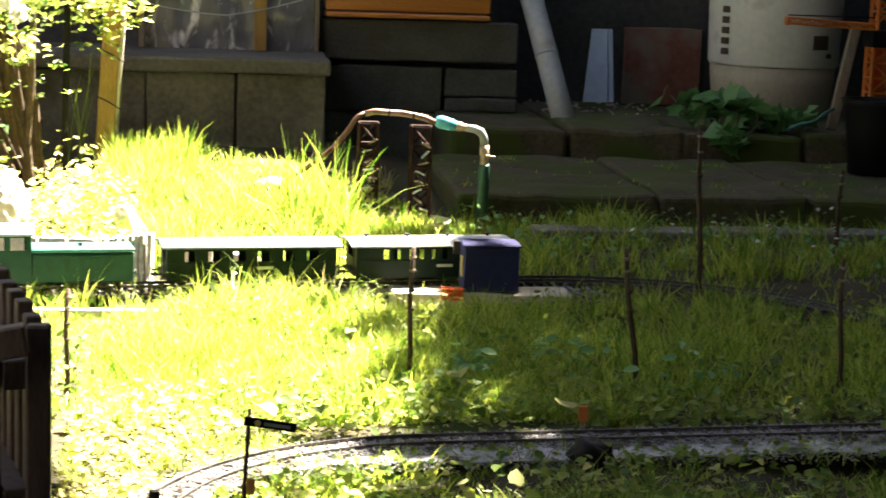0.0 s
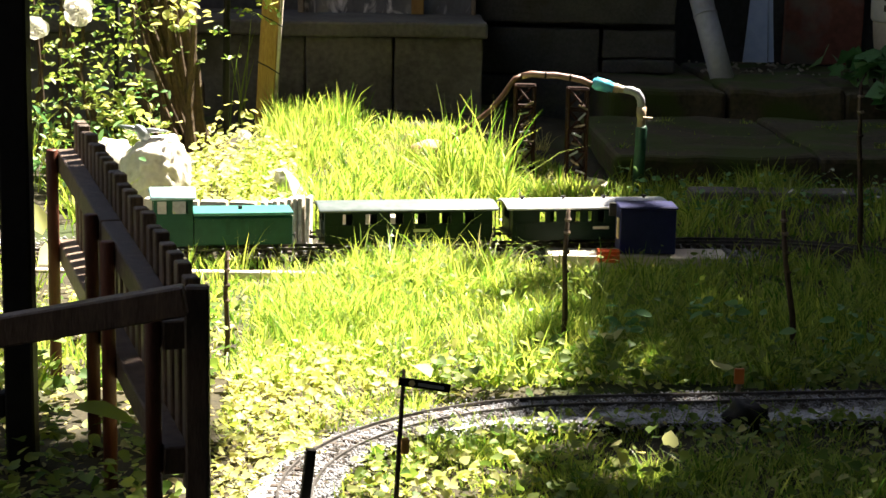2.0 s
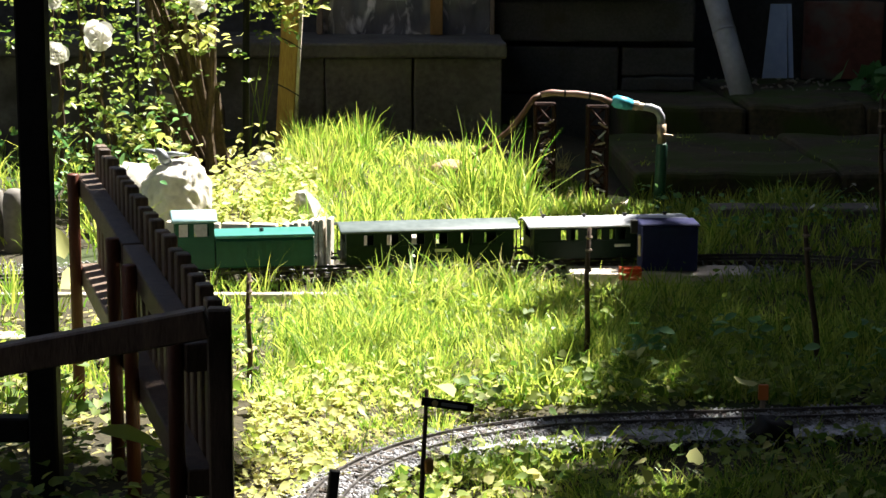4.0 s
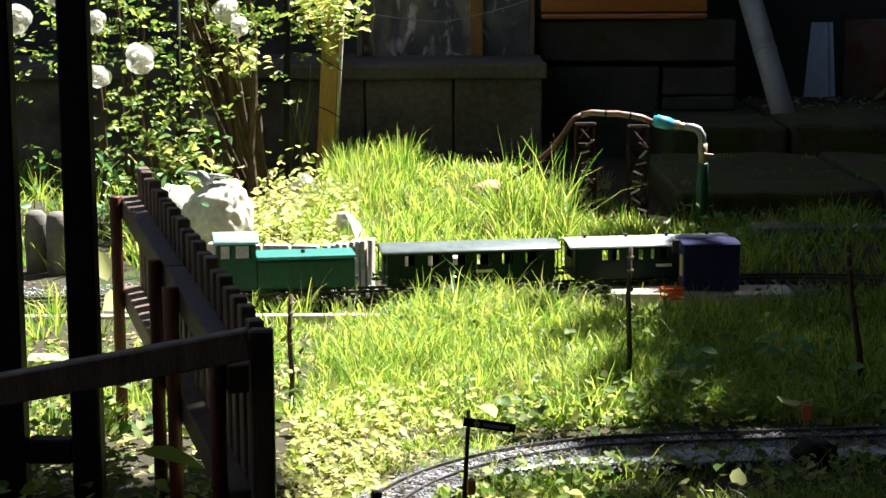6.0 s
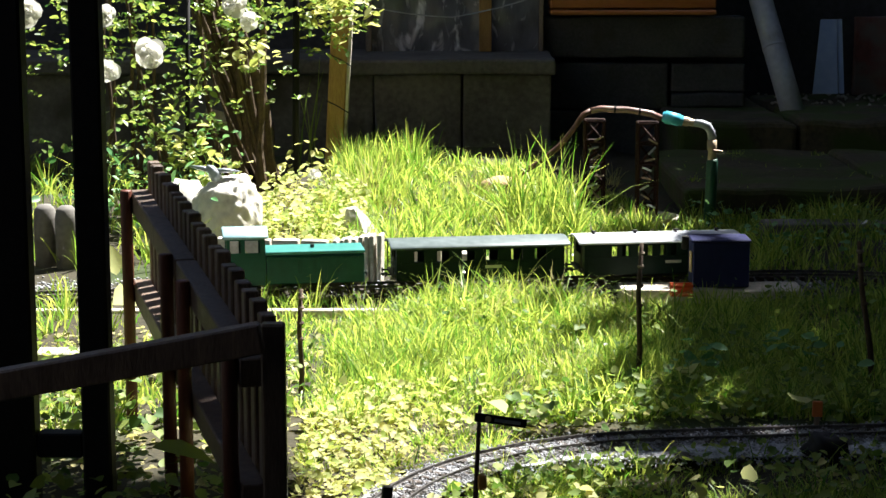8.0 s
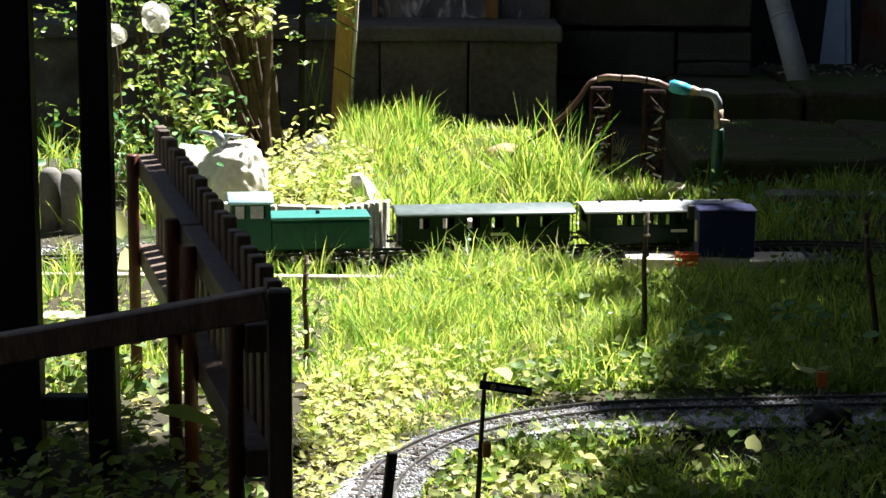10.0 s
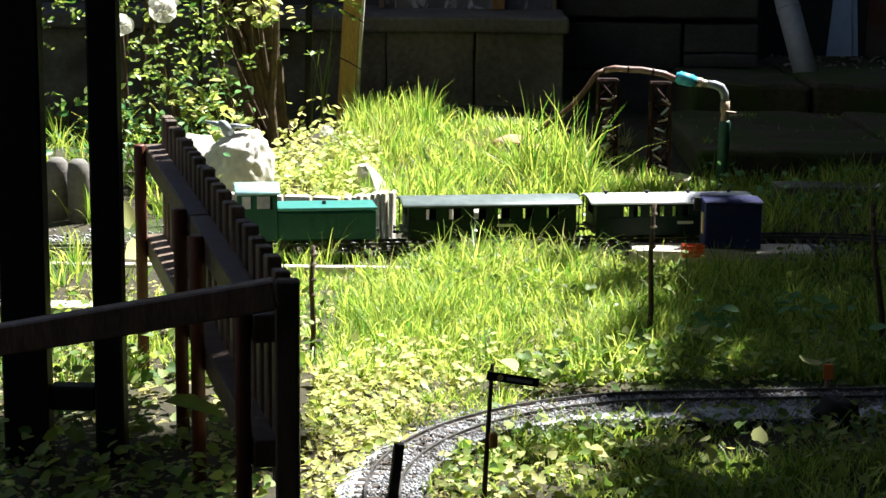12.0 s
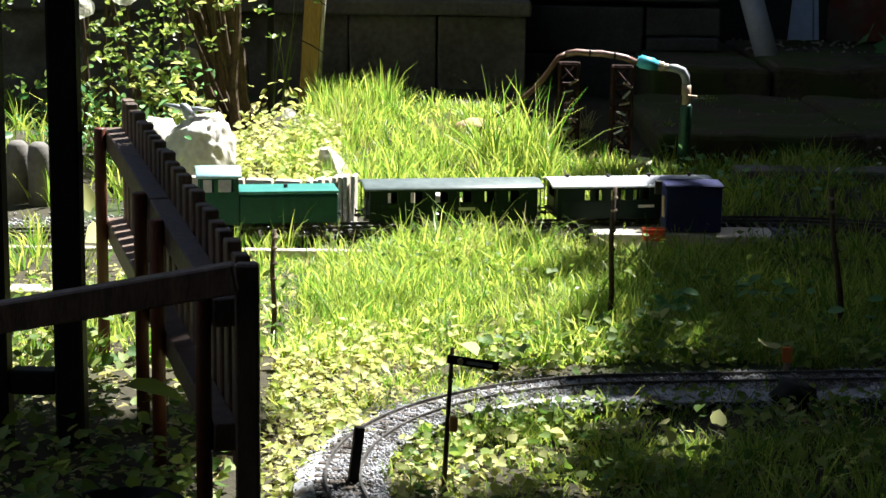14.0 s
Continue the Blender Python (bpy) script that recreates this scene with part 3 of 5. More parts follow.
# ---- black frame and fence ----


def black_frame():
    t = thing("steel_frame", "black steel frame with uprights and a rung", "frame")
    part("upright", boxed((-0.562, 2.19, -0.03), (-0.507, 2.225, 1.3), 0.003), BLACK, t)
    part("upright", boxed((-0.450, 2.19, -0.03), (-0.415, 2.225, 1.3), 0.003), BLACK, t)
    part("rung", boxed((-0.506, 2.195, 0.050), (-0.451, 2.22, 0.080), 0.002), BLACK, t)
    part("rung", boxed((-0.506, 2.195, 0.95), (-0.451, 2.22, 0.98), 0.002), BLACK, t)
    return t


black_frame()


def fence():
    """Small picket fence, two panels in one line, rails on the posts' side, and a front rail off the corner."""
    far, near = Vector((-0.432, 2.66, 0.0)), Vector((-0.184, 1.835, 0.0))
    way = (near - far).normalized()
    side = Vector((way.y, -way.x, 0)).normalized()
    if side.x > 0:
        side = -side
    turn = math.degrees(math.atan2(way.y, way.x))
    t0, t1, slope = 0.360, 0.300, 0.0
    length = (near - far).length
    spans = ((0.0, 0.50, 12), (0.505, 1.0, 10))
    for a, b, count in spans:
        t = thing("picket_fence", "low brown picket fence panel with red-brown posts", "fence", "garden fence panels")
        for k in range(count):
            s = a + (b - a) * (k + 0.5) / count
            p = far.lerp(near, s)
            top = t0 + (t1 - t0) * s + 0.003 * math.sin(k * 2.7)
            m = pose(p.x, p.y, 0, 0, 0.4 * math.sin(k * 5.1), turn)
            part("picket", boxed((-0.0105, -0.008, top - 0.225), (0.0105, 0.008, top), 0.0015, m), FENCE, t)
        for drop, tall in ((0.043, 0.030), (0.174, 0.030)):
            p, q = far.lerp(near, a) + side * 0.0195, far.lerp(near, b) + side * 0.0195
            z0, z1 = t0 + (t1 - t0) * a - drop, t0 + (t1 - t0) * b - drop
            tilt = math.degrees(math.atan2(z1 - z0, (q - p).length))
            m = pose(p.x, p.y, z0, 0, 0, turn) @ pose(0, 0, 0, 0, -tilt, 0)
            part("rail", boxed((0, -0.0125, -tall), ((q - p).length, 0.0125, 0), 0.0015, m), FENCE, t)
        for s in ((0.02, 0.475) if a == 0.0 else (0.63, 0.985)):
            p = far.lerp(near, s) + side * 0.0405
            top = t0 + (t1 - t0) * s - 0.040
            part("post", rod([(p.x, p.y, -0.04), (p.x, p.y, top - 0.002), (p.x, p.y, top)], [0.0085, 0.0085, 0.0075], 14), REDWOOD, t, "round red-brown post", True)
    t = thing("corner_fence", "brown wooden fence rail running from the corner post", "fence", "garden fence panels")
    part("post", boxed((-0.1905, 1.794, -0.04), (-0.1665, 1.812, 0.300), 0.0025), FENCE, t, "square end post")
    m = pose(-0.1915, 1.775, 0.306, 0, -10.5, 0)
    part("rail", boxed((-0.60, -0.011, -0.030), (0.002, 0.011, 0), 0.002, m), FENCE, t, "sloping top rail")
    return t


fence()
solid("flower_pot", lathe(bmesh.new(), [(0.05, 0.0), (0.062, 0.022), (0.066, 0.036), (0.06, 0.036), (0.056, 0.02)], 36, (-0.315, 1.87, -0.012)), BLACK, "dark plastic flower pot on the ground", "pot", smooth=True)

# ---- rock garden ----
bm = bmesh.new()
bmesh.ops.create_icosphere(bm, subdivisions=5, radius=1.0)
for v in bm.verts:
    c = v.co.copy()
    d = 1 + 0.20 * noise.noise(c * 1.2 + Vector((9, 3, 2))) - 0.10 * abs(noise.noise(c * 3.2)) + 0.07 * noise.noise(c * 6.0) + 0.05 * noise.noise(c * 15.0)
    q = Vector((c.x * d, c.y * d, c.z * d))
    q = Vector((math.copysign(abs(q.x) ** 0.85, q.x), q.y, math.copysign(abs(q.z) ** 0.85, q.z)))
    v.co = Vector((-0.488 + q.x * 0.078, 4.0 + q.y * 0.07, 0.074 + q.z * 0.092))
solid("rock", bm, ROCK, "rough white limestone rock with grey hollows", "rock", smooth=True)
bm = bmesh.new()
bmesh.ops.create_icosphere(bm, subdivisions=3, radius=1.0)
for v in bm.verts:
    d = 1 + 0.3 * noise.noise(v.co * 1.6)
    v.co = Vector((-0.59 + v.co.x * 0.06 * d, 4.04 + v.co.y * 0.06, 0.09 + v.co.z * 0.06 * d))
solid("rock", bm, ROCK, "smaller white limestone rock behind the fence", "rock", smooth=True)

bm = bmesh.new()
o = Vector((-0.515, 3.985, 0.163))
tube(bm, [o + Vector((0.012, 0, -0.008)), o + Vector((0.004, 0, 0.004)), o + Vector((-0.006, 0, 0.018)), o + Vector((-0.012, -0.004, 0.024))], [0.010, 0.014, 0.009, 0.004], 12)
for sx, rise in ((-1, 0.014), (1, 0.002)):
    tube(bm, [o + Vector((0.004 * sx, 0, 0.012)), o + Vector((0.022 * sx, 0, 0.013 + rise * 0.4)), o + Vector((0.056 * sx, 0.004, 0.010 + rise))], [0.006, 0.0055, 0.0015], 8)
solid("bird_ornament", bm, SILVER, "grey metal bird ornament with spread wings on the rock", "ornament", smooth=True)

for k in range(12):
    if k < 4:
        x, y, turn, wide, deep = -0.448 + 0.057 * k, 3.70 - 0.006 * k, -2 - 2 * k, 0.0265, 0.013
    else:
        x, y, turn, wide, deep = -0.232 + 0.0125 * (k - 4), 3.672 - 0.003 * (k - 4), -8, 0.0046, 0.02
    m = pose(x, y, -0.02, 0, random.uniform(-1.5, 1.5), turn)
    solid("edging_stone", boxed((-wide, -deep, 0), (wide, deep, 0.096 + 0.002 * max(0, k - 3) + random.uniform(-0.002, 0.002)), 0.003, m, 2), PALE, "pale concrete edging stone with rounded top", "edging stone", "garden edging")
solid("edging_stone", worn_box((-0.098, 3.73, -0.02), (-0.022, 3.77, 0.062), 0.005, 0.003, 14, 3, 3.0), PALE, "grey concrete edging block beside the track", "edging stone", "garden edging")
solid("edging_stone", worn_box((-0.015, 3.74, -0.02), (0.055, 3.78, 0.038), 0.005, 0.003, 14, 3, 6.0), PALE, "low grey concrete edging block by the grass", "edging stone", "garden edging")
bm = bmesh.new()
bmesh.ops.create_cone(bm, cap_ends=True, segments=7, radius1=0.045, radius2=0.012, depth=0.07, matrix=pose(-0.212, 4.06, 0.055, 6, -12, 0))
bmesh.ops.subdivide_edges(bm, edges=bm.edges[:], cuts=3, use_grid_fill=True)
solid("stone", rough_up(bm, 0.008, 25), ROCK, "white pointed stone lit by the sun", "stone")
bm = bmesh.new()
bmesh.ops.create_icosphere(bm, subdivisions=3, radius=1.0)
for v in bm.verts:
    d = 1 + 0.25 * noise.noise(v.co * 1.8 + Vector((7, 0, 0)))
    v.co = Vector((0.125 + v.co.x * 0.055 * d, 4.6 + v.co.y * 0.05 * d, 0.05 + v.co.z * 0.035 * d))
SAND = surface("sandy_stone", (0.34, 0.22, 0.11), (0.52, 0.36, 0.2), 0.9, 12, 80, 0.8)
solid("stone", bm, SAND, "sandy brown stone in the tall grass", "stone", smooth=True)
bm = bmesh.new()
bmesh.ops.create_icosphere(bm, subdivisions=3, radius=1.0)
for v in bm.verts:
    d = 1 + 0.35 * noise.noise(v.co * 1.7 + Vector((2, 5, 0)))
    v.co = Vector((0.487 + v.co.x * 0.03 * d, 2.365 + v.co.y * 0.028 * d, 0.012 + v.co.z * 0.022 * d + 0.004 * noise.noise(v.co * 6)))
solid("stone", bm, BLACK, "dark lump of stone beside the gravel", "stone", smooth=True)
for k in range(2):
    x = -0.84 + k * 0.048
    bm = lathe(bmesh.new(), [(0.023, -0.02), (0.024, 0.1), (0.021, 0.121), (0.012, 0.13)], 16, (x, 3.80 - 0.02 * k, 0.0))
    solid("log_edging", bm, CONCRETE, "grey round-topped palisade post behind the fence", "palisade", "palisade posts", smooth=True)
solid("plank", boxed((-1.3, 3.352, -0.03), (-0.045, 3.37, -0.001), 0.002), PALE, "pale weathered board edging the track bed", "plank")
solid("plank", boxed((-1.3, 2.94, -0.02), (-0.60, 2.985, 0.012), 0.003), PALE, "pale flat edging slab behind the frame", "plank")
solid("paving_slab", worn_box((0.32, 3.485, -0.03), (0.67, 3.578, 0.010), 0.004, 0.003, 12, 5, 8.0), PALE, "pale flat slab beside the track", "slab")

# ---- railway ----


def back_line(s):
    """Place and heading along the far track: a slanting straight, then a bend towards the front."""
    r, bend, h0 = 0.55, 0.60, radians(9)
    start = Vector((bend, 3.66, 0))
    if s <= bend:
        return start + Vector((math.cos(h0), math.sin(h0), 0)) * (s - bend), h0
    a = min((s - bend) / r, radians(75))
    centre = start + Vector((math.sin(h0), -math.cos(h0), 0)) * r
    h = h0 - a
    over = (s - bend) - a * r
    return centre + Vector((-math.sin(h), math.cos(h), 0)) * r + Vector((math.cos(h), math.sin(h), 0)) * over, h


def front_line(s):
    """The near loop: a slanting straight, then a half circle round (0.318, 2.014)."""
    r, lead = 0.410, radians(6)
    centre = Vector((0.318, 2.014, 0))
    a = lead + max(s, 0.0) / r
    p = centre + Vector((-math.sin(a), math.cos(a), 0)) * r
    return p + Vector((math.cos(lead), math.sin(lead), 0)) * max(-s, 0.0), math.pi + a


def railway(label, line, s0, s1, base, group):
    t = thing("railway_track", label, "railway track", group)
    step = 0.02
    count = int((s1 - s0) / step)
    for side in (-0.0195, 0.0195):
        bm = bmesh.new()
        rings = []
        for k in range(count + 1):
            p, h = line(s0 + (s1 - s0) * k / count)
            n = Vector((-math.sin(h), math.cos(h), 0))
            c = p + n * side + Vector((0, 0, base))
            rings.append([bm.verts.new(c + n * dx + Vector((0, 0, dz))) for dx, dz in ((-0.0024, 0.004), (0.0024, 0.004), (0.0009, 0.0055), (0.0013, 0.0092), (-0.0013, 0.0092), (-0.0009, 0.0055))])
        for a, b in zip(rings, rings[1:]):
            for i in range(6):
                bm.faces.new((a[i], a[(i + 1) % 6], b[(i + 1) % 6], b[i]))
        part("rail", bm, RAIL, t)
    tie = mesh_of("tie", boxed((-0.0045, -0.032, -0.004), (0.0045, 0.032, 0.0042), 0.001), TIE)
    s = s0
    while s < s1:
        p, h = line(s)
        ob = new("tie", tie)
        ob.parent = t
        ob.matrix_basis = pose(p.x, p.y, base, 0, 0, math.degrees(h))
        s += 0.0215
    return t


railway("narrow steel track on dark ties in the grass", back_line, -1.5, 2.2, 0.004, "garden railway tracks")
railway("curved steel track on dark ties over pale gravel", front_line, -1.05, 1.0, 0.010, "garden railway tracks")


def shell(bm, x0, x1, y0, y1, z0, z1, wins, wz0, wz1, th=0.003):
    """A hollow body with see-through windows in both long sides."""
    for ya, yb, drop in ((y0, y0 + th, 0.0), (y1 - th, y1, 0.02)):
        low, wz0 = wz0, wz0 - drop
        box(bm, (x0, ya, z0), (x1, yb, wz0))
        box(bm, (x0, ya, wz1), (x1, yb, z1))
        last = x0
        for a, b in wins:
            box(bm, (last, ya, wz0), (a, yb, wz1))
            last = b
        box(bm, (last, ya, wz0), (x1, yb, wz1))
        wz0 = low
    for xa, xb in ((x0, x0 + th), (x1 - th, x1)):
        box(bm, (xa, y0 + th, z0), (xb, y1 - th, wz0))
        box(bm, (xa, y0 + th, wz1), (xb, y1 - th, z1))
        box(bm, (xa, y0 + th, wz0), (xb, y0 + 0.02, wz1))
        box(bm, (xa, y1 - 0.02, wz0), (xb, y1 - th, wz1))
    box(bm, (x0 + th, y0 + th, z0), (x1 - th, y1 - th, z0 + 0.004))
    return bm


def arched(x0, x1, half, z, rise, th, over):
    """A curved roof with thickness, along x."""
    bm = bmesh.new()
    rows = []
    for x in (x0, x0 + 0.003, x1 - 0.003, x1):
        inset = 0.002 if x in (x0, x1) else 0.0
        ring = []
        for k in range(13):
            u = -1 + k / 6
            ring.append(bm.verts.new((x, u * (half + over - inset), z + rise * (1 - u * u) - inset * 0.5)))
        for k in range(12, -1, -1):
            u = -1 + k / 6
            ring.append(bm.verts.new((x, u * (half + over - inset), z + rise * (1 - u * u) - th + inset * 0.3)))
        rows.append(ring)
    for a, b in zip(rows, rows[1:]):
        for i in range(26):
            bm.faces.new((a[i], b[i], b[(i + 1) % 26], a[(i + 1) % 26]))
    bm.faces.new(rows[0])
    bm.faces.new(rows[-1][::-1])
    bmesh.ops.recalc_face_normals(bm, faces=bm.faces)
    return bm


def wheelset(parent, x, r=0.0155):
    for sy in (-1, 1):
        bm = lathe(bmesh.new(), [(r * 1.12, 0), (r * 1.12, 0.002), (r, 0.003), (r, 0.007), (r * 0.6, 0.0085), (0.002, 0.009)], 20)
        bm.transform(pose(x, sy * 0.0185, r, 90 if sy < 0 else -90, 0, 0))
        wheel = part("wheel", bm, DARKIRON, parent, smooth=False)
        part("axle_box", boxed((x - 0.007, sy * 0.036 - 0.003, r - 0.007), (x + 0.007, sy * 0.036 + 0.003, r + 0.008), 0.0012), DARKIRON, parent)
    part("axle", rod([(x, -0.03, r), (x, 0.03, r)], 0.002, 8), DARKIRON, parent)


def on_track(s):
    p, h = back_line(s)
    return pose(p.x, p.y, 0.0138, 0, 0, math.degrees(h))


def coach(label, at, roof_mat, length, vents, windows):
    t = thing("railway_coach", label, "railway coach", "garden train")
    t.matrix_basis = on_track(at) @ Matrix.Diagonal((1, 1, 0.8, 1))
    h, w = length / 2, 0.048
    part("underframe", boxed((-h + 0.004, -w + 0.006, 0.021), (h - 0.004, w - 0.006, 0.030), 0.001), DARKIRON, t)
    body = part("body", shell(bmesh.new(), -h + 0.012, h - 0.012, -w, w, 0.014, 0.094, windows, 0.059, 0.084), COACH, t)
    for x in (-h + 0.006, h - 0.006):
        for sy in (-1, 1):
            part("handrail", rod([(x, sy * (w - 0.003), 0.030), (x, sy * (w - 0.003), 0.094)], 0.0012, 6), DARKIRON, t)
    part("roof", arched(-h, h, w, 0.094, 0.013, 0.004, 0.005), roof_mat, t, "curved sunlit roof", True)
    if vents:
        for k in range(4):
            x = -h + length * (k + 0.5) / 4
            part("roof_vent", lathe(bmesh.new(), [(0.003, 0), (0.003, 0.004), (0.006, 0.005), (0.005, 0.008)], 12, (x, 0, 0.106)), DARKIRON, t)
    part("sign_board", boxed((0.008, -w - 0.0022, 0.040), (0.040, -w - 0.0004, 0.047), 0.0003), CREAM, body, "cream name board")
    for a, b in ((-h + 0.02, -h + 0.036), (h - 0.036, h - 0.02)):
        part("door_panel", boxed((a, -w - 0.0016, 0.020), (b, -w - 0.0003, 0.057), 0.0004), COACH, body)
    part("beading", boxed((-h + 0.012, -w - 0.0014, 0.0555), (h - 0.012, -w - 0.0003, 0.0572), 0.0002), COACH, body)
    for x in (-h * 0.62, h * 0.62):
        bogie = part("bogie", boxed((x - 0.035, -0.033, 0.012), (x + 0.035, 0.033, 0.021), 0.002), DARKIRON, t)
        for dx in (-0.022, 0.022):
            wheelset(bogie, x + dx)
    for x, d in ((-h, -1), (h, 1)):
        part("coupler", boxed((min(x, x + d * 0.012), -0.006, 0.018), (max(x, x + d * 0.012), 0.006, 0.024), 0.001), DARKIRON, t)
        for sy in (-0.026, 0.026):
            part("buffer", rod([(x - d * 0.004, sy, 0.026), (x + d * 0.006, sy, 0.026), (x + d * 0.0062, sy, 0.026), (x + d * 0.008, sy, 0.026)], [0.002, 0.002, 0.006, 0.006], 12), DARKIRON, t)
    return t


coach("dark green model coach with a grey arched roof", 0.040, COACHROOF, 0.35, False, [(-0.129, -0.110), (-0.085, -0.062), (-0.037, -0.012), (0.010, 0.033), (0.059, 0.081), (0.105, 0.128)])
coach("dark green model coach with a pale roof and vents", 0.396, PALEROOF, 0.33, True, [(-0.099, -0.086), (-0.079, -0.065), (-0.047, -0.037), (-0.030, -0.018), (-0.002, 0.010), (0.018, 0.031)])


def locomotive():
    t = thing("model_locomotive", "green model diesel locomotive with a teal bonnet", "locomotive", "garden train")
    t.matrix_basis = on_track(-0.330)
    part("frame", boxed((-0.142, -0.040, 0.014), (0.142, 0.040, 0.024), 0.002), DARKIRON, t)
    bonnet = part("bonnet", boxed((-0.041, -0.042, 0.010), (0.146, 0.042, 0.066), 0.003, segments=2), LOCO, t, "long green engine bonnet")
    part("bonnet_lid", boxed((-0.041, -0.043, 0.0665), (0.148, 0.043, 0.073), 0.002, segments=2), TEAL, bonnet, "bright teal bonnet lid")
    part("front_deck", boxed((-0.140, -0.040, 0.010), (-0.116, 0.040, 0.056), 0.003), LOCO, t)
    part("cab", shell(bmesh.new(), -0.115, -0.042, -0.044, 0.044, 0.010, 0.103, [(-0.108, -0.088), (-0.080, -0.051)], 0.072, 0.096), LOCO, t, "green cab with open windows")
    part("cab_roof", arched(-0.122, -0.036, 0.044, 0.103, 0.013, 0.004, 0.004), PALETEAL, t, "pale teal curved roof", True)
    for k in range(7):
        part("grille_slat", boxed((0.02 + k * 0.014, -0.0432, 0.03), (0.028 + k * 0.014, -0.0422, 0.056), 0.0003), LOCO, bonnet)
    part("headlight", rod([(0.145, 0, 0.056), (0.150, 0, 0.056)], 0.006, 14), CREAM, t)
    part("exhaust", rod([(0.05, 0, 0.073), (0.05, 0, 0.079)], 0.004, 10), DARKIRON, t)
    for sy in (-0.0445, 0.0445):
        part("handrail", rod([(-0.03, sy, 0.061), (0.138, sy, 0.061)], 0.0008, 6), LOCO, t)
    for x in (-0.09, -0.03, 0.03, 0.09):
        wheelset(t, x, 0.0165)
    for x, d in ((-0.142, -1), (0.142, 1)):
        for sy in (-0.028, 0.028):
            part("buffer", rod([(x, sy, 0.026), (x + d * 0.008, sy, 0.026), (x + d * 0.0082, sy, 0.026), (x + d * 0.010, sy, 0.026)], [0.002, 0.002, 0.006, 0.006], 12), DARKIRON, t)
    return t


locomotive()


def blue_hut():
    t = thing("blue_box", "dark blue painted box beside the railway track", "box", at=(-0.013, 0, 0))
    part("body", boxed((0.470, 3.50, 0.0125), (0.578, 3.573, 0.0985), 0.0025, segments=2), BLUE, t)
    part("lid", boxed((0.467, 3.497, 0.099), (0.581, 3.576, 0.1045), 0.002), BLUE, t, "thin flat lid")
    part("side_strip", boxed((0.4665, 3.508, 0.040), (0.4696, 3.528, 0.080), 0.0005), YELLOW, t, "cream strip on the side")
    part("hinge_post", boxed((0.453, 3.535, 0.080), (0.4665, 3.545, 0.106), 0.001), DARKIRON, t)
    return t


blue_hut()


def red_crate():
    t = thing("toy_crate", "small red slatted crate beside the blue box", "crate", at=(0.432, 3.468, 0.003))
    for z in (0.002, 0.010, 0.018):
        part("slat", boxed((-0.021, -0.0125, z), (0.021, -0.010, z + 0.005), 0.0005), TOYRED, t)
        part("slat", boxed((-0.021, 0.010, z), (0.021, 0.0125, z + 0.005), 0.0005), TOYRED, t)
    for x in (-0.021, 0.0185):
        for y in (-0.0100, 0.0075):
            part("corner_post", boxed((x, y, 0), (x + 0.0025, y + 0.0025, 0.024), 0.0003), TOYORANGE, t)
    part("bottom", boxed((-0.018, -0.0095, 0.0), (0.018, 0.0095, 0.0018)), TOYRED, t)
    return t


red_crate()


def semaphore():
    t = thing("railway_signal", "small dark semaphore signal on a thin post", "signal")
    part("post", rod([(0.021, 2.0, -0.02), (0.0245, 2.0, 0.07), (0.029, 2.0, 0.166)], [0.0032, 0.0028, 0.0022], 10), STICK, t, smooth=True)
    m = pose(0.029, 1.994, 0.1540, 0, 8, 0)
    arm = part("arm", boxed((-0.006, -0.001, -0.0055), (0.052, 0.001, 0.0045), 0.0005, m), BLACK, t, "drooping black arm")
    part("stripe", boxed((0.016, -0.0020, -0.0025), (0.045, -0.0012, 0.0012), 0.0002, m), SILVER, arm)
    part("lens", rod([m @ Vector((0.009, -0.0012, -0.0005)), m @ Vector((0.009, -0.003, -0.0005))], 0.0035, 12), YELLOW, arm, "pale yellow round lens")
    # no lamp here: the box stands in for a yellow-orange leaf
    part("lamp", boxed((0.0265, 1.993, 0.070), (0.0365, 2.003, 0.088), 0.003, segments=2), AMBER, t, "small amber box in place of a yellow-orange leaf")
    return t


semaphore()
solid("short_stake", boxed((-0.0055, -0.004, -0.03), (0.0055, 0.004, 0.078), 0.001, pose(-0.0815, 1.985, 0, 0, 7, 20)), BLACK, "short black leaning stake beside the track", "stake")


def leaf_sign():
    t = thing("track_marker", "small marker post with orange top beside the gravel", "marker")
    part("post", rod([(0.499, 2.50, -0.02), (0.501, 2.50, 0.022)], 0.004, 8), GREYWOOD, t)
    part("plate", boxed((0.494, 2.496, 0.022), (0.508, 2.502, 0.044), 0.001), TOYORANGE, t, "orange plate")
    return t


leaf_sign()
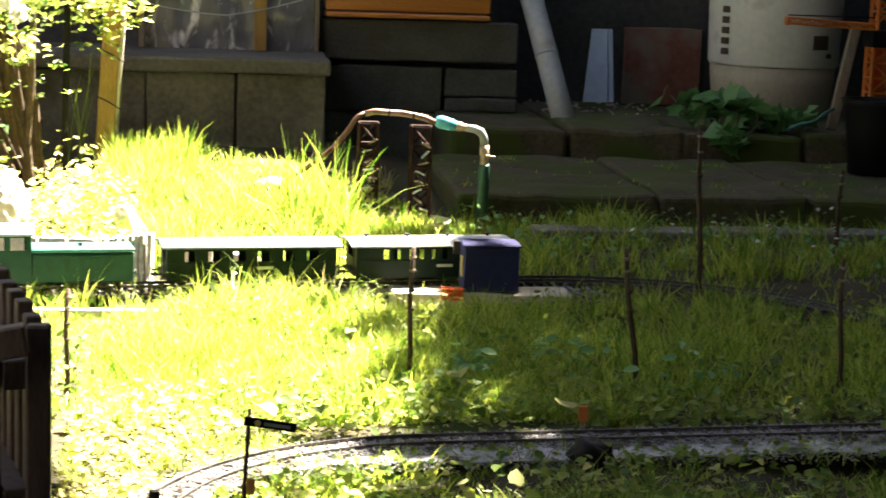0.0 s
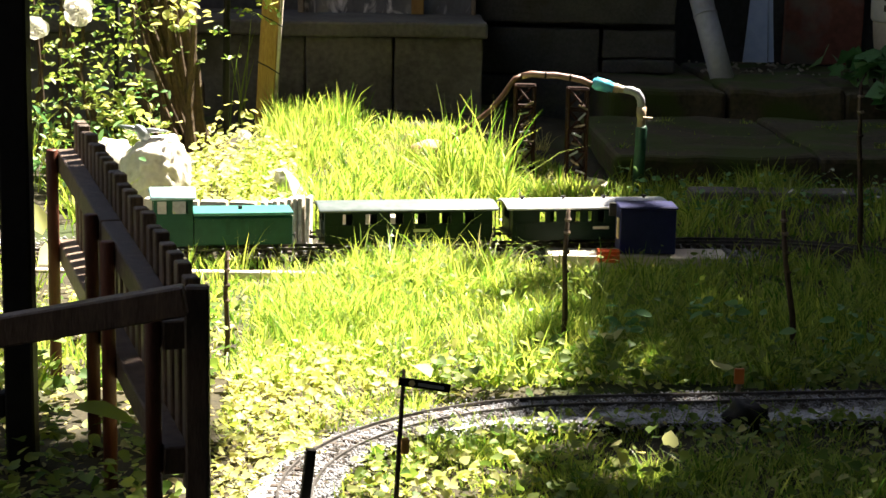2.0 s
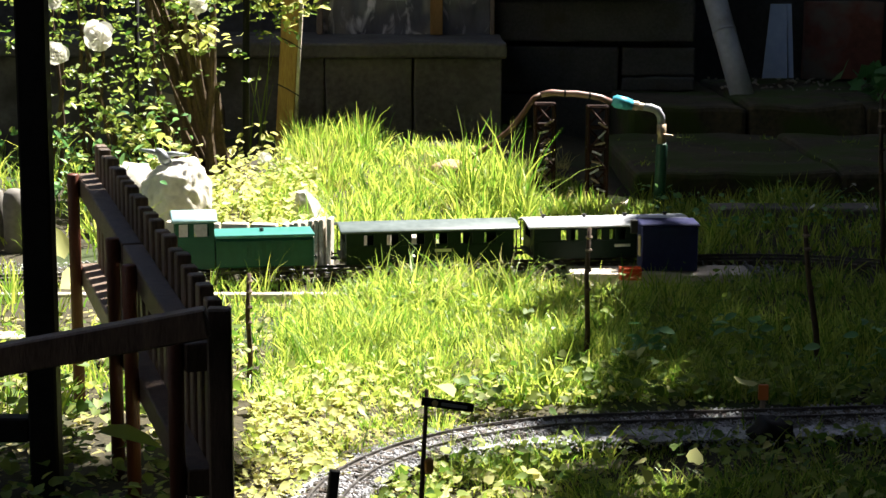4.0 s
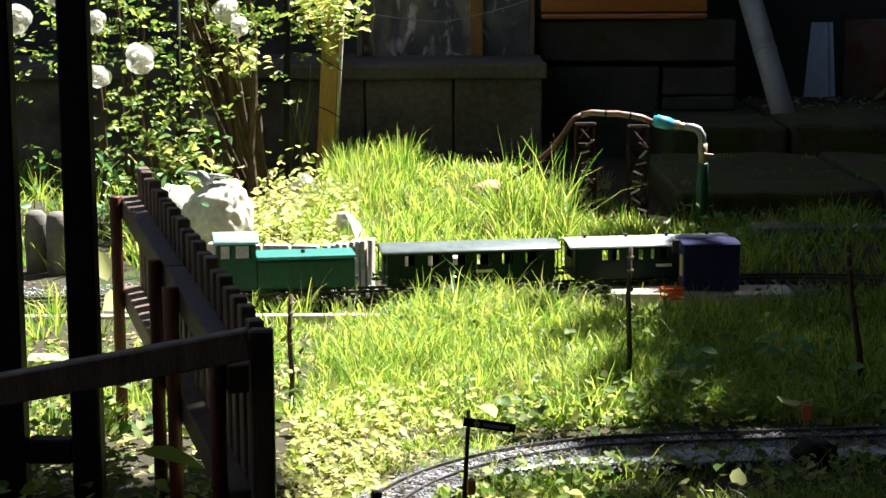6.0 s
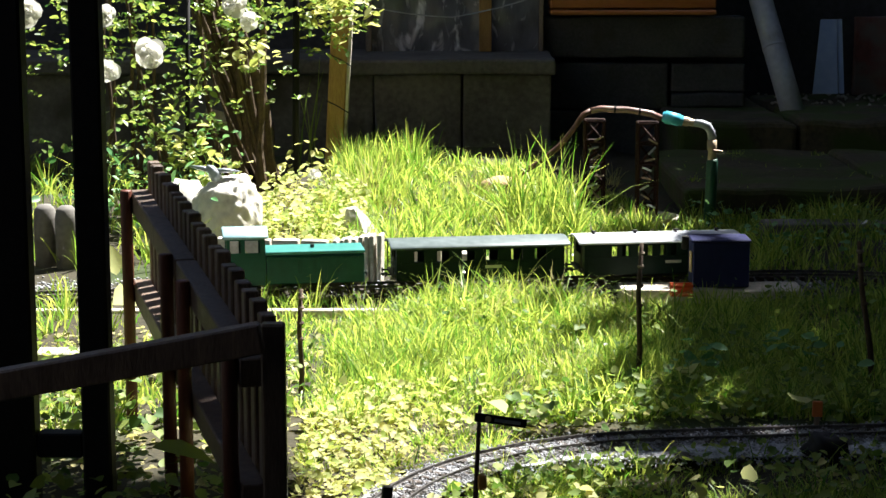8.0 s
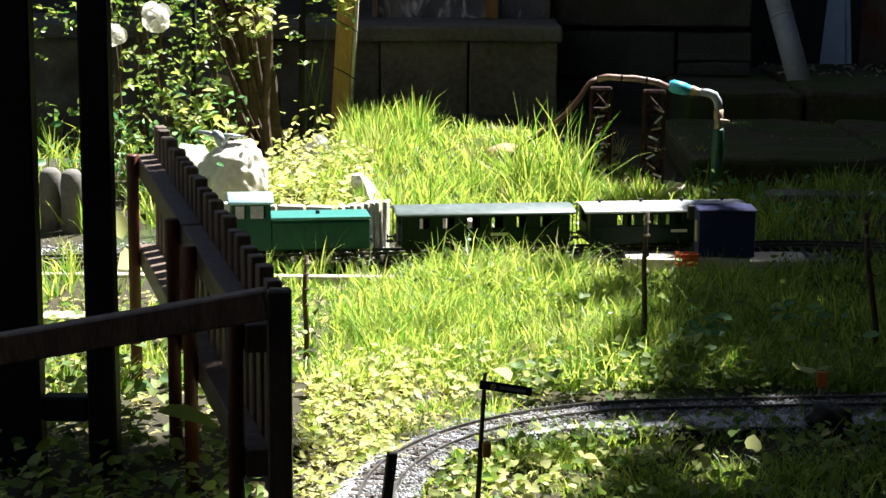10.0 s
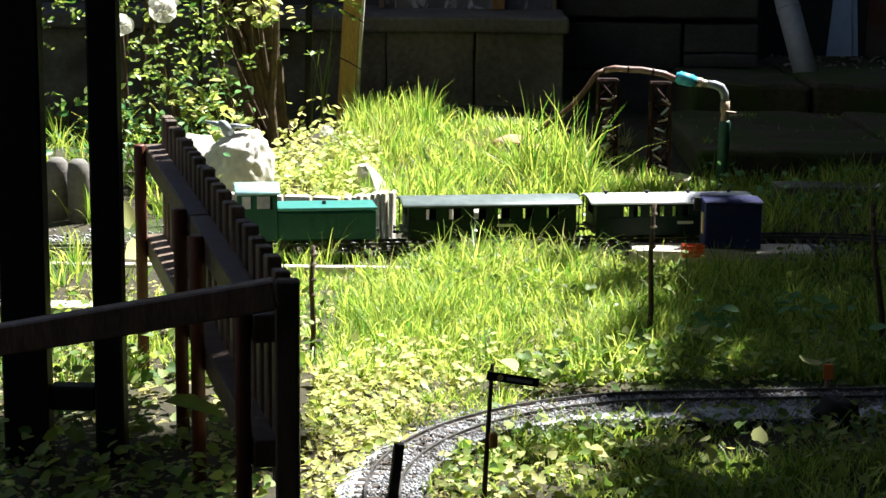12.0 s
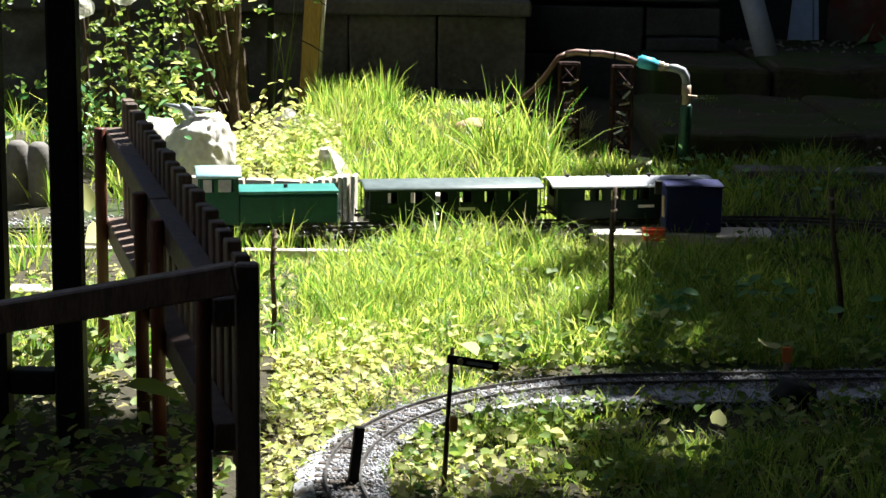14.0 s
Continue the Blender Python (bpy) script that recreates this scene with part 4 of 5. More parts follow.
# thin garden stakes: foot, tip, thickness
for a, b, r, lab in (
    ((-0.228, 2.69, -0.03), (-0.223, 2.69, 0.164), 0.0042, "thin dark stake at the lawn's edge"),
    ((0.278, 2.765, -0.03), (0.283, 2.765, 0.220), 0.0044, "thin dark stake with pale nicks"),
    ((0.640, 2.77, -0.03), (0.610, 2.77, 0.222), 0.0050, "thin crooked grey stake in shade"),
    ((0.958, 2.76, -0.03), (0.951, 2.76, 0.214), 0.0045, "thin grey stake in the grass"),
    ((0.922, 3.50, -0.03), (0.905, 3.50, 0.345), 0.0055, "tall brown stake beside the track"),
    ((1.355, 4.0, -0.03), (1.365, 4.0, 0.205), 0.0055, "thin grey stake below the ledge"),
):
    a, b = Vector(a), Vector(b)
    bend = Vector((0.003, 0, 0))
    t = thing("garden_stake", lab, "stake", "garden stakes")
    stick = part("stick", rod([a, a.lerp(b, 0.35) + bend, a.lerp(b, 0.7) - bend * 0.7, b], [r, r * 0.95, r * 0.85, r * 0.7], 8), STICK, t, smooth=True)
    for k in (0.62, 0.74, 0.86, 0.94):
        c = a.lerp(b, k)
        part("knot", rod([c - Vector((0, 0, 0.003)), c, c + Vector((0, 0, 0.003))], [r * 0.8, r * 1.35, r * 0.8], 7), GREYWOOD if k > 0.8 else STICK, stick)

# wooden post with wire and the poles beside it
t = thing("wooden_post", "square yellow wooden post wound with wire", "post")
m = pose(-0.334, 5.2, -0.02, 0, 3.4, 0)
part("post", boxed((-0.027, -0.02, 0), (0.022, 0.02, 0.75), 0.003, m), POSTWOOD, t)
# sunlight on the post's right edge, built as a pale strip
part("edge_strip", boxed((0.0225, -0.02, 0), (0.031, 0.02, 0.75), 0.001, m), PALE, t, "sunlit right edge painted as a pale strip")
for k in range(4):
    z = 0.08 + k * 0.13
    part("wire", rod([m @ Vector(p) for p in ((-0.03, -0.023, z + 0.03), (0.0, -0.0235, z + 0.018), (0.034, -0.023, z))], 0.0018, 6), DARKIRON, t)
for a, b, r in (((-0.634, 4.4, -0.03), (-0.618, 4.4, 0.56), 0.0058), ((-0.416, 4.9, -0.03), (-0.404, 4.9, 0.70), 0.0095)):
    solid("plant_pole", rod([a, Vector(a).lerp(Vector(b), 0.5), b], [r, r, r * 0.9], 10), BLACK, "dark plant pole among the roses", "pole", "plant poles", smooth=True)

# ---- unseen tree added to shade the garden ----


def crown_points(rng, clumps, per, spread_xyz):
    out = []
    for c in clumps:
        out.append(np.array(c) + rng.normal(0, 1, (per, 3)) * np.array(spread_xyz))
    return np.concatenate(out)


def shade_tree():
    """Unseen shade caster: a wide, ragged crown high over the garden's shaded side."""
    t = thing("tree", "unseen leafy tree with a crown shaped to cast the shade", "tree")
    rg = np.random.default_rng(21)
    foot = Vector((3.4, 7.2, 0))
    fork = foot + Vector((-0.25, -0.35, 3.1))
    part("trunk", rod([foot, foot + Vector((-0.05, -0.05, 1.4)), fork, foot + Vector((-0.4, -0.6, 4.4))], [0.19, 0.15, 0.11, 0.04], 14), STEM, t, smooth=True)
    n = 95000
    x, y = rg.uniform(-3.2, 3.6, n), rg.uniform(-2.6, 6.3, n)
    # outline of the wanted shade on the ground; leaves are lifted from it sunward
    edge = np.interp(y, [1.78, 1.92, 2.08, 2.25, 2.4, 2.6, 2.8, 2.95, 3.1, 3.3, 3.5, 4.0, 4.6, 5.3, 5.45], [-3.0, 0.04, 0.16, 0.22, 0.26, 0.39, 0.42, 0.41, 0.36, 0.43, 0.50, 0.50, 0.42, 0.40, -3.0]) + 0.05 * np.sin(13 * y) + 0.03 * np.sin(31 * y + 1)
    inside = (x - edge) / 0.12 + rg.normal(0, 0.7, n) + np.where(y < 3.3, 1.1, 0.4) * np.sin(37 * x + 11 * y) * np.sin(29 * y - 13 * x)
    near = (-0.27 - x) / 0.05 + rg.normal(0, 0.5, n)
    near = np.where(y < 2.36 + 0.05 * np.sin(19 * x), near, -9)
    far_side = (np.where(y > 3.8, -1.4, -1.25) - x) / 0.1 + rg.normal(0, 0.5, n)
    keep = (inside > 0) | (near > 0) | (far_side > 0)
    # gaps in the crown that let flecks of sun through
    for gx, gy, gr in [(rg.uniform(0.1, 0.75), rg.uniform(2.02, 2.42), rg.uniform(0.035, 0.052)) for _ in range(12)] + [(rg.uniform(0.4, 1.2), rg.uniform(2.6, 3.7), rg.uniform(0.012, 0.024)) for _ in range(5)] + [(rg.uniform(-0.9, -0.3), rg.uniform(1.8, 2.3), rg.uniform(0.035, 0.05)) for _ in range(3)] + [(0.30, 4.40, 0.08), (0.39, 4.40, 0.08), (0.48, 4.39, 0.08), (0.57, 4.40, 0.06), (0.20, 2.33, 0.06)]:
        keep &= (x - gx) ** 2 + (y - gy) ** 2 > gr ** 2
    x, y, inside = x[keep], y[keep], inside[keep]
    z = rg.uniform(3.7, 4.6, len(x)) + 0.25 * np.sin(2 * x) * np.cos(1.7 * y)
    k = z / math.tan(radians(SUN_EL))
    pts = np.stack([x + k * math.sin(radians(SUN_AZ)), y + k * math.cos(radians(SUN_AZ)), z], 1)
    # stray sprays that dapple the sunny side
    for sx, sy, sr, count in ((-0.12, 2.9, 0.04, 6), (0.16, 2.68, 0.05, 9), (0.32, 4.3, 0.06, 12), (0.0, 4.5, 0.06, 9), (-0.5, 2.9, 0.07, 14), (0.26, 3.9, 0.05, 9)):
        hz = rg.uniform(3.6, 4.2, count)
        q = rg.normal(0, sr, (count, 2)) * (1.6, 0.8) + (sx, sy)
        kk = hz / math.tan(radians(SUN_EL))
        pts = np.concatenate([pts, np.stack([q[:, 0] + kk * math.sin(radians(SUN_AZ)), q[:, 1] + kk * math.cos(radians(SUN_AZ)), hz], 1)])
    far_pts = pts[: len(x)][(x > 1.3) & (y > 2.5)]
    for c in far_pts[:: len(far_pts) // 16]:
        c = Vector(c)
        part("limb", rod([fork, fork.lerp(c, 0.5) + Vector((0, 0, 0.3)), c], [0.035, 0.02, 0.006], 6), STEM, t)
    ob = new("crown", bulk("crown", *leaves(rg, pts, np.where(np.arange(len(pts)) < len(x), rg.uniform(0.08, 0.16, len(pts)), 0.055), "oval", 0.5), CROWNLEAF))
    ob.parent = t
    return t


shade_tree()

# ---- grass ----
rng = np.random.default_rng(5)


def grass(name, count, x0, x1, y0, y1, tall, width, label, material=None, patch=0.5, lean=0.32, droop=0.55, base=None, tufted=0.6, per=26):
    """Blades, part of them in tufts that spread outward from a common root."""
    x, y = spread(rng, count, x0, x1, y0, y1, patch)
    n = len(x)
    bend, factor = rng.uniform(0, 2 * np.pi, n), np.ones(n)
    roots = max(1, int(n * tufted / per))
    cx, cy = spread(rng, roots, x0, x1, y0, y1, patch)
    which = rng.integers(0, len(cx), n)
    far, way = np.abs(rng.normal(0, 0.016, n)), rng.uniform(0, 2 * np.pi, n)
    tuft = rng.uniform(0, 1, n) < tufted
    x = np.where(tuft, np.clip(cx[which] + far * np.cos(way), x0, x1), x)
    y = np.where(tuft, np.clip(cy[which] + far * np.sin(way), y0, y1), y)
    bend = np.where(tuft, way + rng.normal(0, 0.5, n), bend)
    factor = np.where(tuft, rng.uniform(0.7, 1.25, len(cx))[which], rng.uniform(0.45, 0.95, n))
    clump = 0.72 + 0.28 * np.sin(11 * x + 3 * y) * np.sin(9 * y - 4 * x) + rng.normal(0, 0.08, n)
    high = rng.uniform(tall[0], tall[1], n) * np.clip(clump, 0.35, 1.25) * factor
    z = height_at(x, y) - 0.004 if base is None else np.full(n, base)
    return stuff(name, blades(rng, x, y, z, high, rng.uniform(width[0], width[1], n), lean, droop, bend), material or BLADE, label, "grass")


grass("grass", 4600, -0.31, -0.05, 3.80, 5.25, (0.04, 0.115), (0.002, 0.005), "tall sunlit grass on the bank behind the track", patch=0.35, per=16)
grass("grass", 5600, -0.05, 0.24, 3.80, 5.1, (0.03, 0.085), (0.002, 0.005), "sunlit grass on the middle of the bank", patch=0.35, per=16)
grass("grass", 4200, 0.24, 0.46, 3.80, 4.9, (0.025, 0.062), (0.002, 0.0045), "lower grass where the bank falls away", patch=0.35, per=16)
grass("grass", 1300, -0.31, -0.10, 4.75, 5.15, (0.09, 0.165), (0.003, 0.0055), "tallest tuft of fine grass by the bench", patch=0.2, lean=0.16, droop=0.4)
grass("grass", 480, 0.12, 0.31, 4.1, 4.42, (0.11, 0.18), (0.0028, 0.0048), "coarse arching grass near the hose", patch=0.4, lean=0.3, droop=0.9, per=12)
grass("grass", 600, -0.3, 0.45, 3.8, 5.2, (0.04, 0.11), (0.002, 0.004), "dry straw among the tall grass", DRY, 0.5)
grass("grass", 26000, -0.20, 0.62, 2.57, 3.40, (0.022, 0.078), (0.0014, 0.0034), "short sunlit lawn grass before the track", patch=0.5, lean=0.3, droop=0.7, per=14)
grass("grass", 12000, 0.45, 1.45, 2.66, 3.44, (0.035, 0.095), (0.0018, 0.004), "soft shaded lawn grass", patch=0.3)
grass("grass", 1000, -0.10, 0.40, 3.15, 3.42, (0.06, 0.115), (0.002, 0.004), "taller grass blades leaning before the train", patch=0.6, lean=0.4, droop=0.9, per=9)
grass("grass", 1100, -0.30, 0.10, 3.22, 3.345, (0.02, 0.06), (0.0015, 0.0035), "short grass leaning over the plank", patch=0.3, lean=0.4, droop=0.9, per=12)
grass("grass", 260, -0.25, 0.42, 3.12, 3.42, (0.08, 0.13), (0.0014, 0.0026), "long pale arching stalks before the train", DRY, 0.4, 0.35, 1.1, per=6)
for cx in (0.155, 0.20, 0.245, 0.28):
    grass("grass", 34, cx - 0.016, cx + 0.016, 4.26, 4.34, (0.22, 0.38), (0.0028, 0.0045), "coarse arching tuft before the hose", patch=0.0, lean=0.13, droop=0.5, tufted=0.0)
grass("grass", 900, 0.30, 0.80, 3.40, 3.452, (0.02, 0.05), (0.0015, 0.003), "grass edging the pale slab", patch=0.2, per=12)
grass("grass", 900, -0.35, 0.5, 3.40, 3.55, (0.025, 0.07), (0.002, 0.004), "short grass between plank and track", patch=0.5)
grass("grass", 1100, -0.2, 0.6, 3.72, 3.85, (0.03, 0.09), (0.002, 0.004), "grass edging the far side of the track", patch=0.4)
grass("grass", 650, -0.2, 0.6, 2.75, 3.4, (0.025, 0.06), (0.0015, 0.003), "dry straw in the lawn", DRY, 0.6, lean=0.6)
grass("grass", 11000, 0.42, 2.1, 3.75, 4.6, (0.03, 0.10), (0.002, 0.0045), "shaded grass below the stone ledges", patch=0.4)
grass("grass", 9000, 0.18, 1.0, 1.70, 2.20, (0.03, 0.065), (0.0015, 0.003), "soft fine grass in the shaded foreground", patch=0.3, lean=0.45)
grass("grass", 3200, 0.02, 1.0, 2.20, 2.385, (0.012, 0.04), (0.0015, 0.003), "sparse grass at the gravel's edge", patch=0.7, lean=0.5)
grass("grass", 3000, -1.2, -0.25, 2.55, 3.55, (0.03, 0.11), (0.002, 0.004), "grass behind the picket fence", patch=0.6)
grass("grass", 2500, -1.4, -0.55, 3.7, 5.5, (0.05, 0.14), (0.003, 0.006), "grass under the rose bush", patch=0.6)
grass("grass", 900, 0.6, 2.3, 4.64, 5.4, (0.012, 0.03), (0.0015, 0.003), "tufts of grass on the mossy ledge", patch=0.75, base=0.045)
grass("grass", 700, 0.65, 1.0, 4.25, 4.6, (0.05, 0.10), (0.003, 0.005), "grass tuft by the kerb stones", patch=0.3)

grass("grass", 1500, -0.20, 0.15, 2.28, 2.6, (0.015, 0.045), (0.0015, 0.003), "sparse short grass beside the track", patch=0.6, lean=0.5)

x, y = rng.normal(-0.40, 0.02, 6), rng.normal(5.22, 0.03, 6)
stuff("iris_leaves", blades(rng, x, y, height_at(x, y), rng.uniform(0.20, 0.38, 6), rng.uniform(0.004, 0.007, 6), 0.10, 0.15), IVY, "long upright blue-green leaves beside the post", "plant")
grass("grass", 130, -0.28, 0.30, 3.8, 5.0, (0.11, 0.17), (0.0012, 0.0022), "thin seeding stalks above the grass", DRY, 0.3, 0.25, 0.5)

grass("grass", 1500, 0.62, 2.1, 3.42, 3.76, (0.015, 0.05), (0.002, 0.004), "grass growing through the far track", patch=0.3)
grass("grass", 1200, -0.24, 0.0, 2.6, 3.35, (0.02, 0.06), (0.0018, 0.004), "grass at the foot of the fence", patch=0.3)
grass("grass", 5000, 0.05, 0.9, 1.75, 2.28, (0.02, 0.05), (0.0012, 0.0026), "fine grass inside the track loop", patch=0.6, lean=0.5)
grass("grass", 700, -0.44, -0.2, 3.8, 4.5, (0.03, 0.08), (0.0018, 0.0035), "thin grass in the rock bed", patch=0.4)

# ---- ground ivy, clover and leaf litter ----


def ground_leaves(name, count, x0, x1, y0, y1, lift, size, label, material, shape="heart", tilt=0.45, patch=0.5):
    x, y = spread(rng, count, x0, x1, y0, y1, patch, 4.0)
    z = height_at(x, y) + rng.uniform(lift[0], lift[1], len(x))
    return stuff(name, leaves(rng, np.stack([x, y, z], 1), rng.uniform(size[0], size[1], len(x)), shape, tilt), material, label, "ground cover")


ground_leaves("ground_ivy", 1300, 0.08, 1.35, 2.495, 2.70, (0.004, 0.050), (0.007, 0.018), "ground ivy leaves along the curved track", IVY)
ground_leaves("ground_ivy", 900, -0.02, 0.8, 1.80, 2.33, (0.004, 0.045), (0.006, 0.017), "ground ivy leaves inside the track loop", IVY, patch=0.7)
ground_leaves("ground_ivy", 110, 0.02, 0.7, 2.05, 2.31, (0.004, 0.035), (0.006, 0.017), "yellow-green ivy leaves over the gravel edge", LIMELEAF, patch=0.8)
ground_leaves("ground_ivy", 1500, -0.21, -0.06, 1.80, 2.75, (0.001, 0.018), (0.004, 0.014), "pale sunlit ivy leaves beside the fence", LIMELEAF, patch=0.25)
ground_leaves("ground_ivy", 420, -0.20, 0.45, 2.5, 2.75, (0.003, 0.035), (0.005, 0.015), "pale leaves at the lawn's edge", LIMELEAF, patch=0.6)
ground_leaves("lawn_weeds", 500, -0.1, 1.4, 2.8, 3.4, (0.02, 0.05), (0.006, 0.014), "small round weeds in the lawn", IVY, patch=0.6)
ground_leaves("rock_plants", 1500, -0.46, -0.20, 3.74, 4.55, (0.005, 0.06), (0.006, 0.019), "yellow-green leaves behind the edging stones", LIMELEAF, patch=0.2)
ground_leaves("ground_ivy", 2600, -1.0, -0.22, 1.70, 3.0, (0.002, 0.06), (0.008, 0.021), "low leaves in the shade behind the fence", IVY, patch=0.5)
ground_leaves("leaf_litter", 2600, -1.0, -0.22, 1.8, 3.2, (0.0, 0.012), (0.006, 0.020), "dry straw-coloured leaf litter behind the fence", DRY, "oval", 0.3, 0.4)
ground_leaves("leaf_litter", 700, -0.2, 1.2, 2.46, 2.80, (0.0, 0.012), (0.004, 0.014), "brown leaf litter along the track", DRY, "oval", 0.4, 0.5)
ground_leaves("nettles", 330, -0.9, -0.5, 3.8, 5.3, (0.02, 0.20), (0.013, 0.030), "leafy weeds under the rose bush", DARKLEAF, "oval", 0.6, 0.5)
ground_leaves("far_weeds", 420, 0.55, 2.0, 3.8, 4.55, (0.02, 0.07), (0.007, 0.016), "small leaves in the shaded grass", DARKLEAF, patch=0.5)

ground_leaves("lawn_weeds", 420, 0.4, 1.4, 2.66, 3.45, (0.02, 0.06), (0.006, 0.015), "pale weed leaves in the shaded lawn", IVY, patch=0.6)

ground_leaves("leaf_litter", 1600, -0.21, 0.0, 1.85, 2.75, (0.0, 0.010), (0.004, 0.013), "straw-coloured litter among the pale leaves", DRY, "oval", 0.5, 0.2)
ground_leaves("leaf_litter", 1200, -0.05, 0.7, 1.8, 2.3, (0.0, 0.008), (0.004, 0.013), "brown litter inside the track loop", DRY, "oval", 0.5, 0.4)
ground_leaves("leaf_litter", 600, -0.46, -0.2, 3.74, 4.5, (0.0, 0.03), (0.006, 0.016), "dry leaves in the rock bed", DRY, "oval", 0.5, 0.3)

for cx, cy in ((0.726, 2.721), (0.544, 2.845), (0.36, 2.73)):
    q = rng.normal(0, 1, (26, 3)) * (0.032, 0.02, 0.016) + (cx, cy, 0.045)
    stuff("lawn_weeds", leaves(rng, q, rng.uniform(0.014, 0.028, 26), "oval", 0.45), DARKLEAF, "leafy weed seedlings standing in the lawn", "weeds")

ground_leaves("ground_ivy", 260, -0.03, 0.14, 1.86, 2.22, (0.004, 0.03), (0.006, 0.015), "yellow-green leaves inside the bend of the track", LIMELEAF, patch=0.3)

# broad single leaves that stand out
for x, y, z, s, turn, tip, mt, lab in (
    (0.474, 2.50, 0.048, 0.034, 70, 8, LIMELEAF, "large yellow-green leaf beside the marker"),
    (0.345, 2.68, 0.045, 0.034, -60, 12, LIMELEAF, "large yellow-green leaf at the lawn's edge"),
    (0.06, 2.53, 0.030, 0.040, 100, 20, LIMELEAF, "large pale leaf by the track"),
    (-0.54, 3.02, 0.085, 0.055, 60, 30, LIMELEAF, "broad yellow-green leaf behind the fence"),
    (-0.58, 3.12, 0.13, 0.065, 20, 48, LIMELEAF, "broad upright leaf behind the fence"),
    (-0.31, 2.03, 0.105, 0.075, 95, 15, IVY, "long green leaf between the fence posts"),
    (0.36, 2.20, 0.03, 0.022, 20, 50, LIMELEAF, "large pale leaf over the gravel"),
    (0.29, 2.12, 0.03, 0.020, 50, 50, LIMELEAF, "large pale ivy leaf inside the loop"),
):
    v, lo, ct = leaves(np.random.default_rng(int(abs(x) * 1000)), np.zeros((1, 3)), np.array([s]), "oval" if "long" in lab or "upright" in lab else "heart", 0.1)
    ob = tagged(new("leaf", bulk("leaf", v, lo, ct, mt)), lab, "leaf")
    ob.matrix_basis = pose(x, y, z, tip, 0, turn)

# ---- ivy on the ledge ----
t = thing("ivy_plant", "dark green ivy spilling over the stone ledge", "ivy")
pts = np.concatenate([rng.normal(0, 1, (60, 3)) * (0.065, 0.03, 0.028) + (1.49, 5.60, 0.195), rng.normal(0, 1, (34, 3)) * (0.065, 0.02, 0.014) + (1.68, 5.58, 0.172), rng.normal(0, 1, (14, 3)) * (0.03, 0.008, 0.025) + (1.50, 5.455, 0.115)])
pts[:, 2] = np.maximum(pts[:, 2], 0.08)
ob = new("leaves", bulk("leaves", *leaves(rng, pts, rng.uniform(0.045, 0.085, len(pts)), "lobed", 0.55), DARKLEAF))
ob.parent = t
for k in range(4):
    part("stem", rod([(1.52 + 0.03 * k, 5.72, 0.135), (1.48 + 0.05 * k, 5.62, 0.20), (1.42 + 0.06 * k, 5.50, 0.16), (1.40 + 0.05 * k, 5.455, 0.06 + 0.015 * k)], [0.005, 0.004, 0.003, 0.002], 6), STEM, t)

# ---- rose bush ----


def rose(bm, c, r, rg):
    """A loose, ragged white bloom: whorls of wide cupped petals facing the path."""
    tilt = pose(0, 0, 0, rg.uniform(55, 95), rg.uniform(-25, 25), rg.uniform(-40, 40))
    for ring, (count, rise, rad) in enumerate(((5, 0.02, 1.0), (6, 0.22, 0.85), (5, 0.42, 0.62), (4, 0.6, 0.38))):
        for k in range(count):
            a = 2 * math.pi * (k + 0.5 * (ring % 2)) / count + rg.uniform(-0.3, 0.3)
            size, curl = rg.uniform(0.8, 1.15), rg.uniform(-0.25, 0.15)
            grid = []
            for i in range(5):
                row = []
                for j in range(5):
                    s, u = i / 4, j / 4 - 0.5
                    rr = rad * r * size * (0.08 + s) * (1 - 0.18 * (2 * u) ** 2 * s)
                    aa = a + u * 1.5 * (0.5 + 0.5 * s)
                    zz = r * (rise * (0.3 + s) + curl * s ** 3 + 0.10 * (2 * u) ** 2 * s + 0.05 * math.sin(9 * u + k))
                    row.append(bm.verts.new(c + tilt @ Vector((rr * math.cos(aa), rr * math.sin(aa), zz))))
                grid.append(row)
            for i in range(4):
                for j in range(4):
                    bm.faces.new((grid[i][j], grid[i][j + 1], grid[i + 1][j + 1], grid[i + 1][j]))
    return bm


